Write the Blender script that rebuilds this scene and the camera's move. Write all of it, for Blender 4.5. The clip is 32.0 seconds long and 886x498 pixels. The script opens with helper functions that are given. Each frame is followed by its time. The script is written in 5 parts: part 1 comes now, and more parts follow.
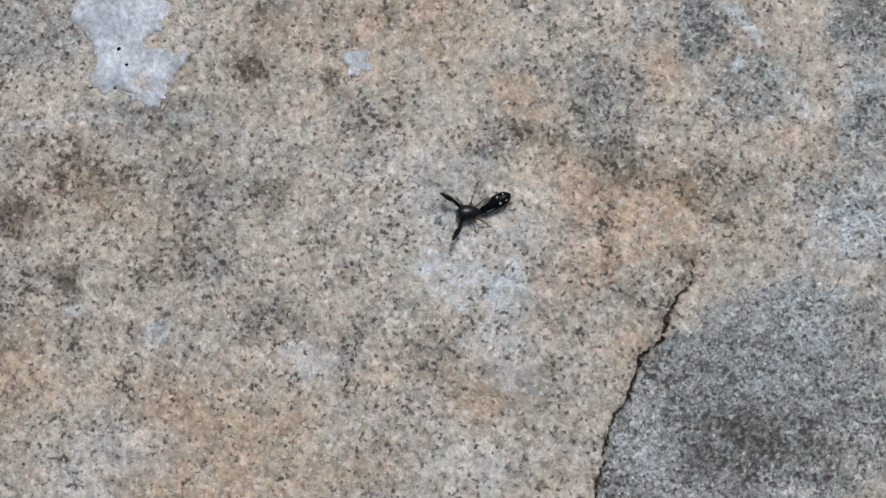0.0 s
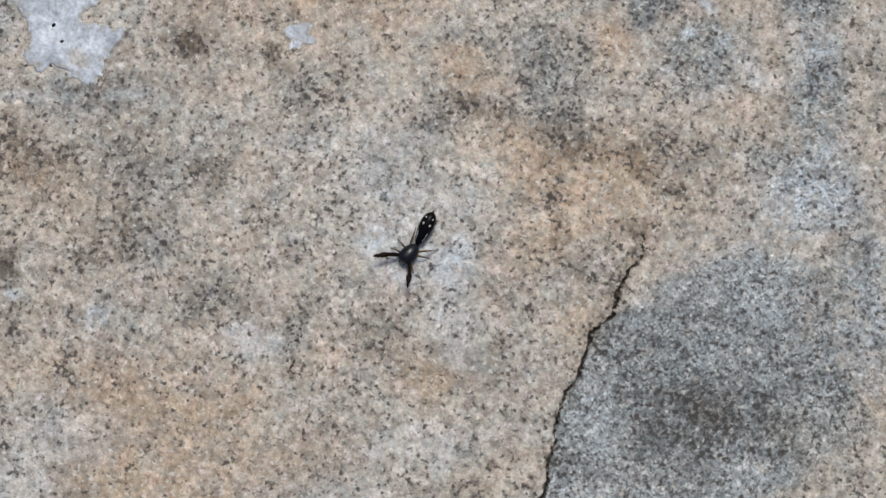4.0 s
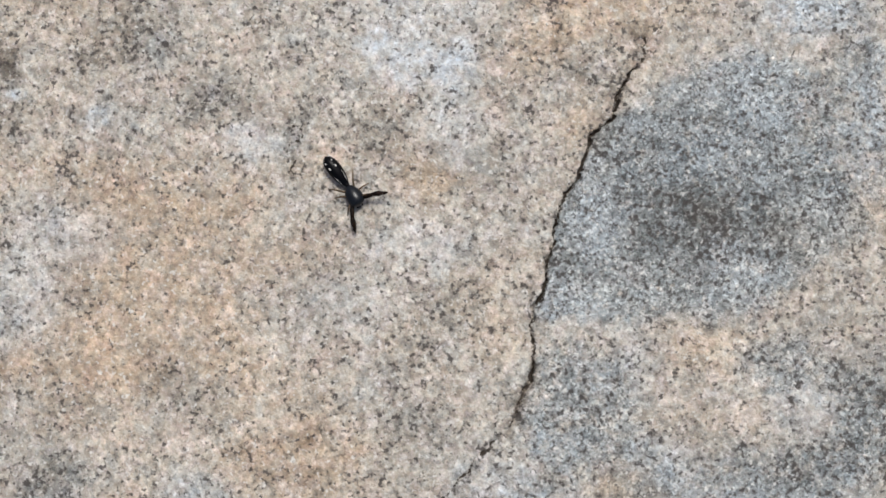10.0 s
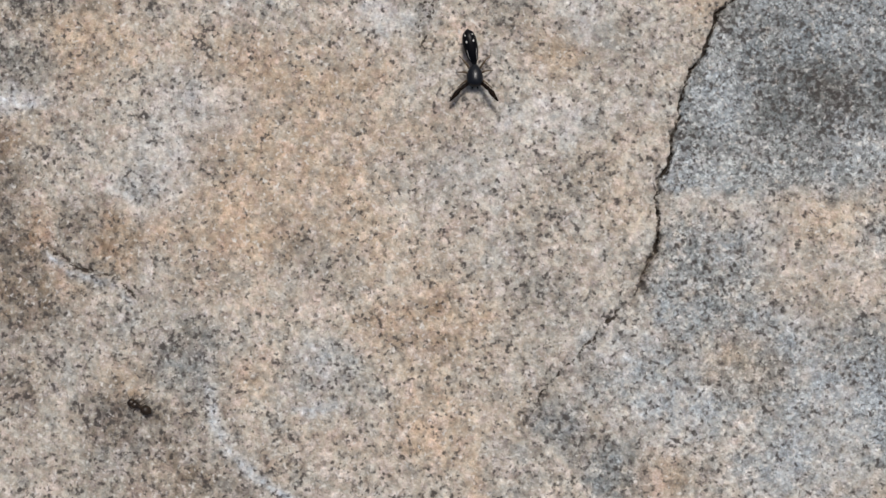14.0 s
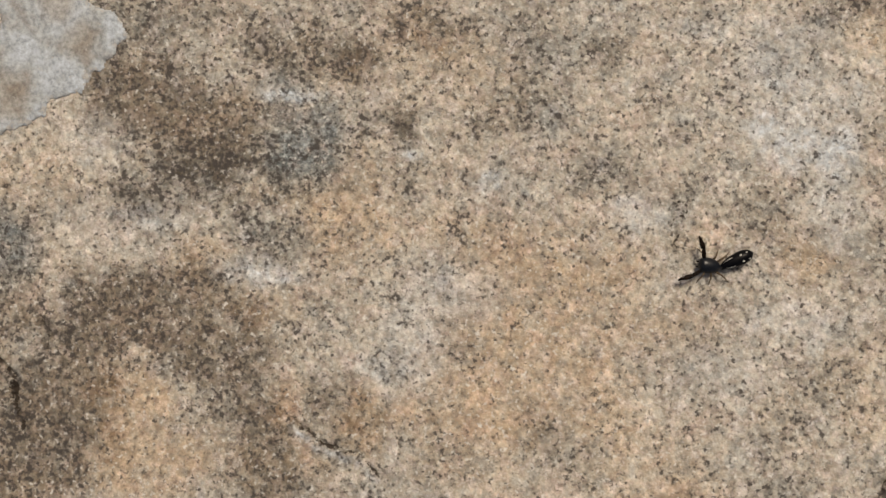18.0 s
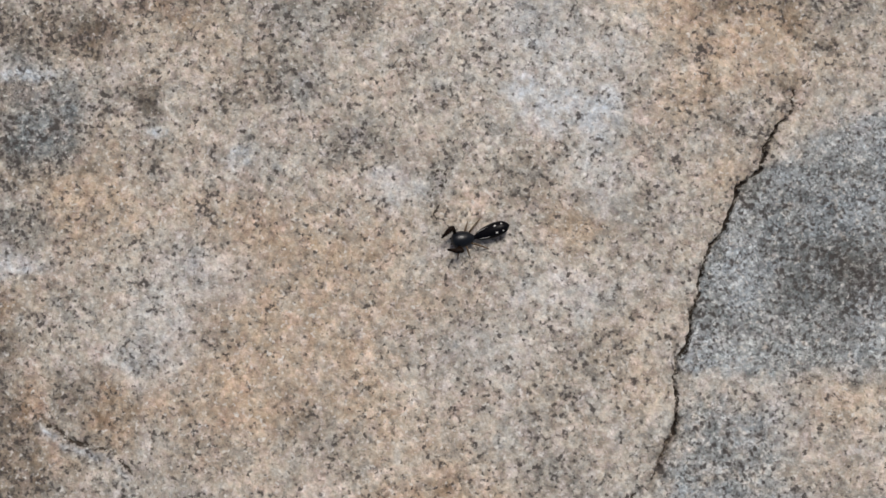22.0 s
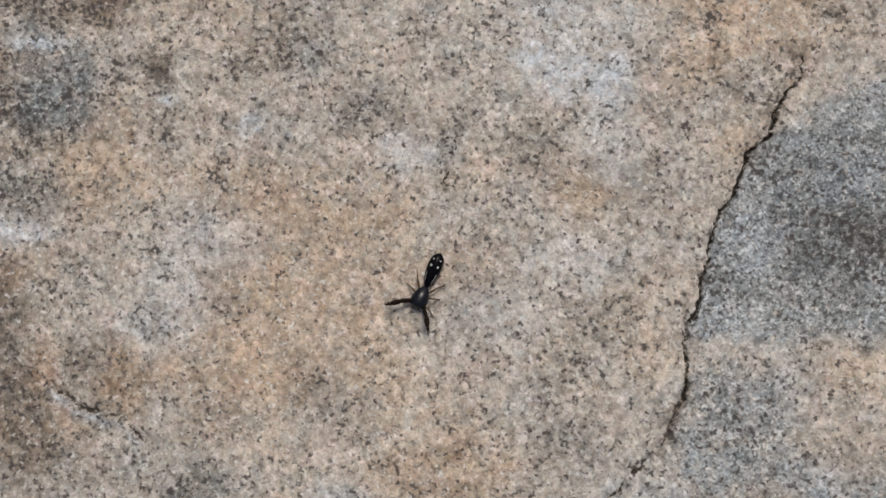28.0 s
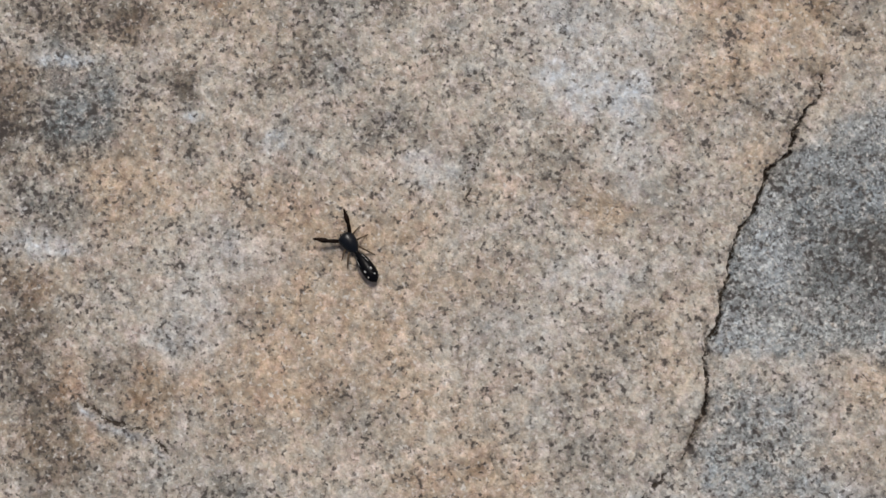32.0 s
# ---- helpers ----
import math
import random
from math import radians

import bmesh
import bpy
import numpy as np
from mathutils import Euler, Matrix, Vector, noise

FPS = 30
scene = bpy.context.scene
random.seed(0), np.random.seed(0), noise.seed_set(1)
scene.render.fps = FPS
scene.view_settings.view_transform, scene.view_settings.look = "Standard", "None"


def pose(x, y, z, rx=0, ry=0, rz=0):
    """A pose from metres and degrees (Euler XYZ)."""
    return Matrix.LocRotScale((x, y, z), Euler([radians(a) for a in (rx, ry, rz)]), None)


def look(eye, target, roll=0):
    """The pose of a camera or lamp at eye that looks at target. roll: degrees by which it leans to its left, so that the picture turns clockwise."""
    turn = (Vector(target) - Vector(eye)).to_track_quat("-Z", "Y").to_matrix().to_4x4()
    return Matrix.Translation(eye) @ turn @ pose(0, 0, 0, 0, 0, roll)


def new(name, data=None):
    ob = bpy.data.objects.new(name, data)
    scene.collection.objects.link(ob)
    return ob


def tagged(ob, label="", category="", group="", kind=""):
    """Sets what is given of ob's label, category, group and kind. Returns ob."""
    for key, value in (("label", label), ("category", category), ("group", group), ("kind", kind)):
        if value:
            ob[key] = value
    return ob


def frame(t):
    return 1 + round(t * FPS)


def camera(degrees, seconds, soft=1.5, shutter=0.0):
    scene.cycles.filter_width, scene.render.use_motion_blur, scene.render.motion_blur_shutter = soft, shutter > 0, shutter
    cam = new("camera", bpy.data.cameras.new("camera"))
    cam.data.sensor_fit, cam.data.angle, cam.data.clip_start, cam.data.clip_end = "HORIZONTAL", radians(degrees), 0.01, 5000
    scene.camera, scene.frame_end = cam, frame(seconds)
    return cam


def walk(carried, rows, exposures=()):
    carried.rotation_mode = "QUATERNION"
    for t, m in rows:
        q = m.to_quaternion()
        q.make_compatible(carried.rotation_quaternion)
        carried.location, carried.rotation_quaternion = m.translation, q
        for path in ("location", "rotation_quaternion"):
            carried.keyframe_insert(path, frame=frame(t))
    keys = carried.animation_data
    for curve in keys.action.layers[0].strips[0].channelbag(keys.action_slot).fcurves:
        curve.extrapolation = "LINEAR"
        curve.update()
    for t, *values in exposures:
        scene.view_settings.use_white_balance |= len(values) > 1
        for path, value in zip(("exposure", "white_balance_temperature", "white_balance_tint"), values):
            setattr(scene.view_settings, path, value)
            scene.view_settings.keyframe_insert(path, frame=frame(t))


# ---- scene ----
MM = 0.001
cam = camera(60.0, 32.0, soft=1.5)

# seconds, eye in millimetres, turn in degrees: a phone held flat above a granite slab
PATH = [
    (0, -28.05, -2.12, 95.05, 2.683, 1.658, 0.064),
    (0.5, -28.38, -2.26, 94.41, 2.515, 1.656, 0.218),
    (1, -26.17, -3.21, 94.00, 2.492, 1.556, 0.186),
    (1.5, -24.26, -3.69, 93.77, 2.434, 1.433, -0.007),
    (2, -22.87, -3.64, 93.59, 2.180, 1.519, -0.238),
    (2.5, -22.37, -4.00, 93.49, 2.180, 1.360, -0.427),
    (4.5, -22.20, -4.03, 92.34, 2.028, 1.304, -0.785),
    (5, -22.81, -3.86, 91.99, 1.722, 1.384, -0.666),
    (5.5, -23.80, -4.17, 92.03, 1.785, 1.359, -0.669),
    (6, -26.20, -4.72, 92.12, 1.987, 1.534, -0.478),
    (6.5, -26.74, -4.86, 91.60, 2.048, 1.537, -0.360),
    (7, -23.63, -4.26, 91.64, 1.967, 1.297, -0.520),
    (7.5, -21.25, -7.16, 90.68, 1.749, 1.660, -0.247),
    (8, -22.26, -17.52, 92.70, 1.497, 1.554, -0.305),
    (8.5, -24.33, -24.92, 92.85, 1.360, 1.582, -0.194),
    (9, -23.07, -26.10, 92.65, 1.370, 1.519, -0.138),
    (9.5, -23.25, -26.29, 92.43, 1.325, 1.379, -0.184),
    (10, -22.29, -26.72, 92.36, 1.316, 1.396, -0.285),
    (10.5, -22.37, -26.62, 92.25, 1.283, 1.379, -0.393),
    (11, -23.01, -26.11, 92.11, 1.199, 1.364, -0.279),
    (11.5, -23.72, -27.94, 91.77, 1.220, 1.363, -0.226),
    (12, -24.11, -35.87, 91.37, 1.303, 1.514, -0.092),
    (12.5, -25.66, -40.08, 92.62, 1.197, 1.500, -0.069),
    (13, -27.37, -42.15, 92.75, 0.893, 1.630, 0.007),
    (13.5, -30.22, -42.76, 94.40, 0.972, 1.762, 0.141),
    (14, -36.95, -41.94, 94.86, 1.008, 1.927, 0.362),
    (14.2, -40.54, -41.31, 94.95, 1.071, 2.065, 0.506),
    (14.5, -49.33, -39.74, 95.18, 1.229, 2.403, 0.859),
    (15, -58.22, -33.27, 95.65, 0.774, 2.373, 1.424),
    (15.5, -61.44, -29.85, 96.75, 0.912, 2.532, 1.774),
    (17.5, -76.46, -19.17, 101.27, 1.393, 2.258, 3.058),
    (18, -68.47, -20.24, 98.26, 1.873, 2.048, 3.225),
    (18.5, -55.85, -19.79, 96.03, 1.536, 1.841, 2.734),
    (19, -47.12, -20.66, 92.86, 1.467, 1.549, 2.105),
    (19.5, -43.88, -21.78, 92.93, 1.352, 1.430, 1.567),
    (20, -43.66, -21.65, 94.72, 1.432, 1.295, 1.234),
    (20.5, -46.07, -21.95, 94.11, 1.491, 1.437, 1.231),
    (21, -42.00, -20.55, 94.20, 1.610, 1.397, 1.357),
    (21.5, -40.77, -22.04, 91.98, 1.790, 1.268, 1.188),
    (22, -39.66, -21.87, 92.13, 1.803, 1.278, 0.975),
    (22.5, -39.41, -22.07, 92.32, 2.011, 1.353, 0.884),
    (23, -39.55, -22.57, 92.38, 1.885, 1.341, 0.796),
    (23.5, -39.14, -22.49, 92.66, 1.953, 1.322, 0.708),
    (24, -39.02, -20.75, 92.55, 1.859, 1.354, 0.632),
    (24.5, -39.15, -20.69, 92.26, 2.118, 1.343, 0.735),
    (26.5, -40.42, -24.03, 92.75, 2.435, 1.865, 0.628),
    (27, -42.78, -25.94, 92.72, 2.488, 2.006, 0.794),
    (27.5, -42.54, -26.50, 92.46, 2.444, 1.824, 0.859),
    (28, -40.25, -26.72, 92.22, 2.299, 1.598, 0.985),
    (28.5, -38.50, -29.11, 92.29, 2.237, 1.746, 0.876),
    (29, -40.26, -29.56, 92.10, 2.292, 1.653, 0.659),
    (29.5, -41.78, -28.55, 92.11, 2.245, 1.805, 0.691),
    (30, -42.70, -28.58, 92.24, 2.474, 1.829, 0.775),
    (30.5, -44.31, -27.73, 91.99, 2.137, 1.720, 0.822),
    (31, -43.22, -26.12, 92.77, 2.172, 1.644, 1.014),
    (31.5, -41.38, -25.28, 92.95, 2.378, 1.483, 1.028),
    (32, -43.07, -24.51, 93.31, 2.062, 1.549, 1.033),
]
EXPOSURES = [(0, -0.09, 5970, 7.5), (1, -0.18, 5970, 7.5), (2.5, -0.1, 6020, 7.5), (5, 0, 6070, 7.5), (6, 0, 6170, 7.5), (7, -0.18, 6220, 7.5), (8, 0.01, 6170, 8), (9, 0.1, 6170, 8),
             (10, 0.27, 6120, 8), (11, 0.26, 6120, 8), (12, 0.2, 6170, 8), (13, 0.13, 6170, 8), (14.2, 0.08, 6350, 10), (15.2, -0.05, 7100, 8.6), (17.6, -0.03, 7480, 10), (18.3, -0.1, 7480, 10),
             (19, -0.19, 7080, 10), (20, -0.2, 6430, 10.2), (21, -0.18, 6400, 10.4), (22, -0.03, 6350, 10.4), (23, -0.05, 6350, 10.4), (24, 0, 6350, 10.2), (27, -0.09, 6350, 10.4), (28, -0.1, 6350, 10.4),
             (29, 0.05, 6350, 10.4), (30, 0.05, 6400, 10.4), (31, -0.12, 6400, 10.4), (32, -0.12, 6400, 10.4)]
walk(cam, [(t, pose(x * MM, y * MM, z * MM, rx, ry, rz)) for t, x, y, z, rx, ry, rz in PATH], EXPOSURES)

# ---- light: bright overcast sky with a broad soft sun ----
SUN_UP, SUN_ROUND = 60, 15
world = bpy.data.worlds.new("overcast_sky")
scene.world = world
world.use_nodes = True
wn = world.node_tree.nodes
sky = wn.new("ShaderNodeTexSky")
sky.sky_type, sky.sun_disc = "NISHITA", False
sky.sun_elevation, sky.sun_rotation = radians(SUN_UP), radians(SUN_ROUND)
sky.air_density, sky.dust_density, sky.ozone_density = 1.0, 6.0, 0.5
world.node_tree.links.new(sky.outputs[0], wn["Background"].inputs[0])
wn["Background"].inputs[1].default_value = 0.066
sun = new("sun", bpy.data.lights.new("sun", "SUN"))
sun.data.energy, sun.data.angle, sun.data.color = 2.25, radians(16), (1.0, 0.95, 0.88)
up, away = radians(SUN_UP), radians(SUN_ROUND)
sun.matrix_world = look((math.sin(away) * math.cos(up), math.cos(away) * math.cos(up), math.sin(up)), (0, 0, 0))


# ---- noise on arrays ----
def lattice(x, y, seed):
    h = np.sin(x * 127.1 + y * 311.7 + seed * 74.7) * 43758.5453
    return h - np.floor(h)


def value_noise(x, y, size, seed):
    u, v = x / size + 500.3, y / size + 500.7
    i, j = np.floor(u), np.floor(v)
    a, b = u - i, v - j
    a, b = a * a * (3 - 2 * a), b * b * (3 - 2 * b)
    low = lattice(i, j, seed) * (1 - a) + lattice(i + 1, j, seed) * a
    high = lattice(i, j + 1, seed) * (1 - a) + lattice(i + 1, j + 1, seed) * a
    return low * (1 - b) + high * b


def fbm(x, y, size, seed, octaves=4):
    total, weight, norm = 0.0, 1.0, 0.0
    for n in range(octaves):
        c, s = math.cos(0.6 + 1.3 * n + seed), math.sin(0.6 + 1.3 * n + seed)
        total = total + weight * (value_noise(c * x - s * y, s * x + c * y, size / 2 ** n, seed + 13 * n) - 0.5)
        norm += weight
        weight *= 0.55
    return total / norm * 2


def smooth(a, b, v):
    s = np.clip((v - a) / (b - a), 0, 1)
    return s * s * (3 - 2 * s)


# ---- materials ----
def material(name):
    m = bpy.data.materials.new(name)
    m.use_nodes = True
    return m, m.node_tree.nodes, m.node_tree.links, m.node_tree.nodes["Principled BSDF"]


def node(nodes, kind, **values):
    n = nodes.new("ShaderNode" + kind)
    for key, value in values.items():
        n.inputs[key.replace("_", " ")].default_value = value
    return n


def ramp(nodes, links, source, stops, smoothly=False):
    r = nodes.new("ShaderNodeValToRGB")
    r.color_ramp.interpolation = "EASE" if smoothly else "LINEAR"
    while len(r.color_ramp.elements) < len(stops):
        r.color_ramp.elements.new(0.5)
    for e, (at, colour) in zip(r.color_ramp.elements, stops):
        e.position = at
        e.color = (*colour, 1) if isinstance(colour, tuple) else (colour, colour, colour, 1)
    links.new(source, r.inputs[0])
    return r.outputs[0]


def mixed(nodes, links, kind, factor, a, b):
    m = nodes.new("ShaderNodeMix")
    m.data_type, m.blend_type = "RGBA", kind
    for socket, value in ((m.inputs[0], factor), (m.inputs[6], a), (m.inputs[7], b)):
        if isinstance(value, bpy.types.NodeSocket):
            links.new(value, socket)
        elif isinstance(value, tuple):
            socket.default_value = (*value, 1)
        else:
            socket.default_value = value
    return m.outputs[2]


def maths(nodes, links, kind, a, b=0.0, clamp=False):
    m = nodes.new("ShaderNodeMath")
    m.operation, m.use_clamp = kind, clamp
    for socket, value in zip(m.inputs, (a, b)):
        if isinstance(value, bpy.types.NodeSocket):
            links.new(value, socket)
        else:
            socket.default_value = value
    return m.outputs[0]


def granite():
    m, n, l, bsdf = material("weathered_granite")
    place = n.new("ShaderNodeTexCoord")
    scale = node(n, "Mapping", Scale=(1000, 1000, 1000))
    l.new(place.outputs["Object"], scale.inputs[0])
    mm = scale.outputs[0]

    def cloud(size, detail=2.0, rough=0.55, shift=0.0):
        """Noise with lumps of that many millimetres."""
        c = node(n, "TexNoise", Scale=1 / size, Detail=detail, Roughness=rough)
        move = node(n, "Mapping", Location=(shift, -shift, shift), Rotation=(0.3 + shift, 0.7 * shift, 1.9 * shift))
        l.new(mm, move.inputs[0])
        l.new(move.outputs[0], c.inputs["Vector"])
        return c.outputs["Fac"]

    def mask(name):
        a = n.new("ShaderNodeAttribute")
        a.attribute_name = name
        return a.outputs["Fac"]

    def times(a, b):
        return maths(n, l, "MULTIPLY", a, b)

    def plus(a, b):
        return maths(n, l, "ADD", a, b)

    # per-grain scatter that breaks up the borders of every stain
    grain = ramp(n, l, cloud(1.3, 3.0, 0.65, 7.0), [(0.3, 0.15), (0.5, 0.95), (0.7, 1.75)])
    # feldspar and quartz: hue wanders from grain to grain
    hue = cloud(1.9, 4.0, 0.72, 13.0)
    warm = ramp(n, l, hue, [(0.30, (0.325, 0.315, 0.295)), (0.41, (0.385, 0.378, 0.352)), (0.50, (0.435, 0.407, 0.358)), (0.58, (0.457, 0.414, 0.385)), (0.70, (0.54, 0.53, 0.515))])
    cool = ramp(n, l, hue, [(0.30, (0.199, 0.228, 0.236)), (0.45, (0.282, 0.308, 0.319)), (0.58, (0.336, 0.361, 0.372)), (0.70, (0.457, 0.478, 0.487))])
    grey = times(mask("grey"), grain)
    colour = mixed(n, l, "MIX", maths(n, l, "MULTIPLY", grey, 1.5, True), warm, cool)
    # slow drifts of tone
    colour = mixed(n, l, "MULTIPLY", 1.0, colour, ramp(n, l, cloud(11.0, 6.0, 0.68), [(0.32, (0.80, 0.81, 0.82)), (0.5, (1.0, 1.0, 1.0)), (0.68, (1.15, 1.13, 1.10))]))
    colour = mixed(n, l, "MULTIPLY", 1.0, colour, ramp(n, l, cloud(6.0, 5.0, 0.65, 61.0), [(0.33, (0.95, 0.99, 1.02)), (0.45, (1.0, 0.995, 0.985)), (0.55, (1.02, 1.0, 0.96)), (0.67, (1.06, 0.985, 0.955))]))
    colour = mixed(n, l, "MULTIPLY", maths(n, l, "MULTIPLY", plus(times(mask("ochre"), plus(times(grain, 0.7), 0.3)), 0.12), 0.70, True), colour, (1.0, 0.862, 0.735))
    colour = mixed(n, l, "MULTIPLY", maths(n, l, "MULTIPLY", times(mask("brown"), plus(times(grain, 0.85), 0.15)), 0.95, True), colour, (0.515, 0.47, 0.425))
    colour = mixed(n, l, "MULTIPLY", maths(n, l, "MULTIPLY", times(mask("speck"), grain), 0.9, True), colour, (0.76, 0.77, 0.77))
    colour = mixed(n, l, "MIX", maths(n, l, "MULTIPLY", times(mask("pale"), plus(times(grain, 0.8), 0.2)), 0.62, True), colour, (0.54, 0.60, 0.655))
    # crystal texture: lumps of a millimetre, half a millimetre and finer
    even = maths(n, l, "SUBTRACT", 1.0, times(mask("grey"), 0.55), True)
    colour = mixed(n, l, "MULTIPLY", even, colour, ramp(n, l, cloud(2.6, 4.0, 0.66, 97.0), [(0.30, (0.82, 0.81, 0.80)), (0.5, (1.01, 1.01, 1.01)), (0.70, (1.18, 1.18, 1.17))]))
    colour = mixed(n, l, "MULTIPLY", even, colour, ramp(n, l, cloud(1.25, 3.0, 0.62, 19.0), [(0.3, (0.74, 0.71, 0.68)), (0.5, (1.0, 1.0, 1.0)), (0.7, (1.22, 1.23, 1.25))]))
    colour = mixed(n, l, "MULTIPLY", 1.0, colour, ramp(n, l, cloud(0.72, 1.5, 0.55, 3.0), [(0.26, (0.80, 0.77, 0.76)), (0.40, (0.945, 0.935, 0.93)), (0.52, (1.02, 1.02, 1.02)), (0.74, (1.20, 1.21, 1.23))]))
    fine = cloud(0.32, 1.0, 0.5, 5.0)
    colour = mixed(n, l, "MULTIPLY", 1.0, colour, ramp(n, l, fine, [(0.3, 0.91), (0.7, 1.10)]))
    # single crystals, each with its own tone, clearest in the grey fine-grained stone
    wobble = node(n, "TexNoise", Scale=1 / 0.5, Detail=1.0)
    l.new(mm, wobble.inputs["Vector"])

    def crystals(size, bend):
        bent, cells, split = node(n, "VectorMath"), node(n, "TexVoronoi", Scale=1 / size, Randomness=1.0), n.new("ShaderNodeSeparateColor")
        bent.operation = "MULTIPLY_ADD"
        l.new(wobble.outputs["Color"], bent.inputs[0])
        bent.inputs[1].default_value = (bend, bend, bend)
        l.new(mm, bent.inputs[2])
        l.new(bent.outputs[0], cells.inputs["Vector"])
        l.new(cells.outputs["Color"], split.inputs[0])
        return split.outputs

    small, large = crystals(0.295, 0.30), crystals(0.53, 0.48)
    # feldspar, quartz and smoky grains side by side
    tones = ramp(n, l, large[2], [(0.0, (0.66, 0.67, 0.69)), (0.22, (0.88, 0.885, 0.90)), (0.45, (1.0, 0.985, 0.965)), (0.65, (1.06, 1.03, 1.0)), (0.85, (1.12, 1.12, 1.12)), (1.0, (1.30, 1.31, 1.34))])
    colour = mixed(n, l, "MULTIPLY", maths(n, l, "SUBTRACT", 0.56, times(mask("grey"), 0.28), True), colour, tones)
    salt = ramp(n, l, small[0], [(0.0, 0.44), (0.30, 0.90), (0.75, 1.06), (1.0, 1.55)])
    colour = mixed(n, l, "MULTIPLY", maths(n, l, "ADD", times(mask("grey"), 1.15), 0.10, True), colour, salt)
    # pale grains
    colour = mixed(n, l, "MIX", ramp(n, l, cloud(0.65, 1.5, 0.55, 29.0), [(0.60, 0.0), (0.74, 0.75)]), colour, (0.68, 0.66, 0.62))
    # smoky quartz and black mica in drifts, denser in the specked patches
    drift = plus(times(plus(cloud(2.1, 4.0, 0.70, 53.0), -0.5), 0.62), times(plus(cloud(7.5, 4.0, 0.66, 83.0), -0.5), 0.36))
    for name, gain in (("speck", 0.075), ("grey", 0.058), ("brown", 0.095), ("ochre", -0.025), ("pale", -0.03)):
        drift = plus(drift, times(mask(name), gain))
    drift = times(drift, maths(n, l, "SUBTRACT", 1.0, times(mask("grey"), 0.35), True))
    smoke = ramp(n, l, plus(plus(cloud(0.95, 2.0, 0.55, 37.0), times(plus(large[1], -0.5), 0.10)), times(drift, 0.8)), [(0.53, 0.0), (0.68, 0.62)])
    colour = mixed(n, l, "MULTIPLY", smoke, colour, (0.52, 0.52, 0.53))
    level = plus(plus(cloud(0.56, 1.0, 0.5, 43.5), times(plus(large[0], -0.5), 0.26)), drift)
    dark = ramp(n, l, level, [(0.57, 0.0), (0.67, 0.42), (0.79, 1.0)])
    colour = mixed(n, l, "MIX", times(dark, 0.90), colour, (0.050, 0.043, 0.040))
    # soil caught in the cracks; its near-black also stands in for their shade
    crumbs = plus(mask("dark_line"), times(plus(cloud(0.45, 2.0, 0.6, 71.0), -0.5), 1.5))
    crumbs = times(ramp(n, l, crumbs, [(0.36, 0.0), (0.62, 1.0)]), ramp(n, l, mask("dark_line"), [(0.02, 0.0), (0.2, 1.0)]))
    colour = mixed(n, l, "MIX", times(crumbs, 0.97), colour, (0.030, 0.022, 0.016))
    l.new(colour, bsdf.inputs["Base Color"])
    l.new(ramp(n, l, hue, [(0.3, 0.65), (0.7, 0.9)]), bsdf.inputs["Roughness"])
    bsdf.inputs["Specular IOR Level"].default_value = 0.25
    bump = node(n, "Bump", Strength=0.6, Distance=0.00010)
    l.new(plus(fine, times(hue, 2.0)), bump.inputs["Height"])
    l.new(bump.outputs[0], bsdf.inputs["Normal"])
    return m


def crust(name, tones, grain=0.5):
    m, n, l, bsdf = material(name)
    place = n.new("ShaderNodeTexCoord")
    scale = node(n, "Mapping", Scale=(1000, 1000, 1000), Rotation=(0.4, 0.2, 0.9))
    l.new(place.outputs["Object"], scale.inputs[0])

    def cloud(size, detail, rough):
        c = node(n, "TexNoise", Scale=1 / size, Detail=detail, Roughness=rough)
        l.new(scale.outputs[0], c.inputs["Vector"])
        return c.outputs["Fac"]

    colour = ramp(n, l, cloud(4.5, 5.0, 0.55), tones)
    small = cloud(0.7, 3.0, 0.7)
    colour = mixed(n, l, "MULTIPLY", 1.0, colour, ramp(n, l, small, [(0.3, 0.58), (0.5, 0.97), (0.7, 1.3)]))
    tan, bare = n.new("ShaderNodeAttribute"), n.new("ShaderNodeAttribute")
    tan.attribute_name, bare.attribute_name = "tan", "bare"
    colour = mixed(n, l, "MULTIPLY", tan.outputs["Fac"], colour, (0.86, 0.77, 0.68))
    # stone showing through, most of all towards the thin border
    worn = maths(n, l, "ADD", cloud(1.0, 4.0, 0.7), maths(n, l, "MULTIPLY", bare.outputs["Fac"], 0.17))
    stone = ramp(n, l, cloud(0.5, 2.0, 0.6), [(0.38, (0.10, 0.095, 0.09)), (0.5, (0.33, 0.31, 0.285)), (0.65, (0.45, 0.43, 0.40))])
    colour = mixed(n, l, "MIX", ramp(n, l, worn, [(0.62, 0.0), (0.72, 0.9)]), colour, stone)
    l.new(colour, bsdf.inputs["Base Color"])
    bsdf.inputs["Roughness"].default_value = 0.85
    bump = node(n, "Bump", Strength=grain, Distance=0.00008)
    l.new(small, bump.inputs["Height"])
    l.new(bump.outputs[0], bsdf.inputs["Normal"])
    return m


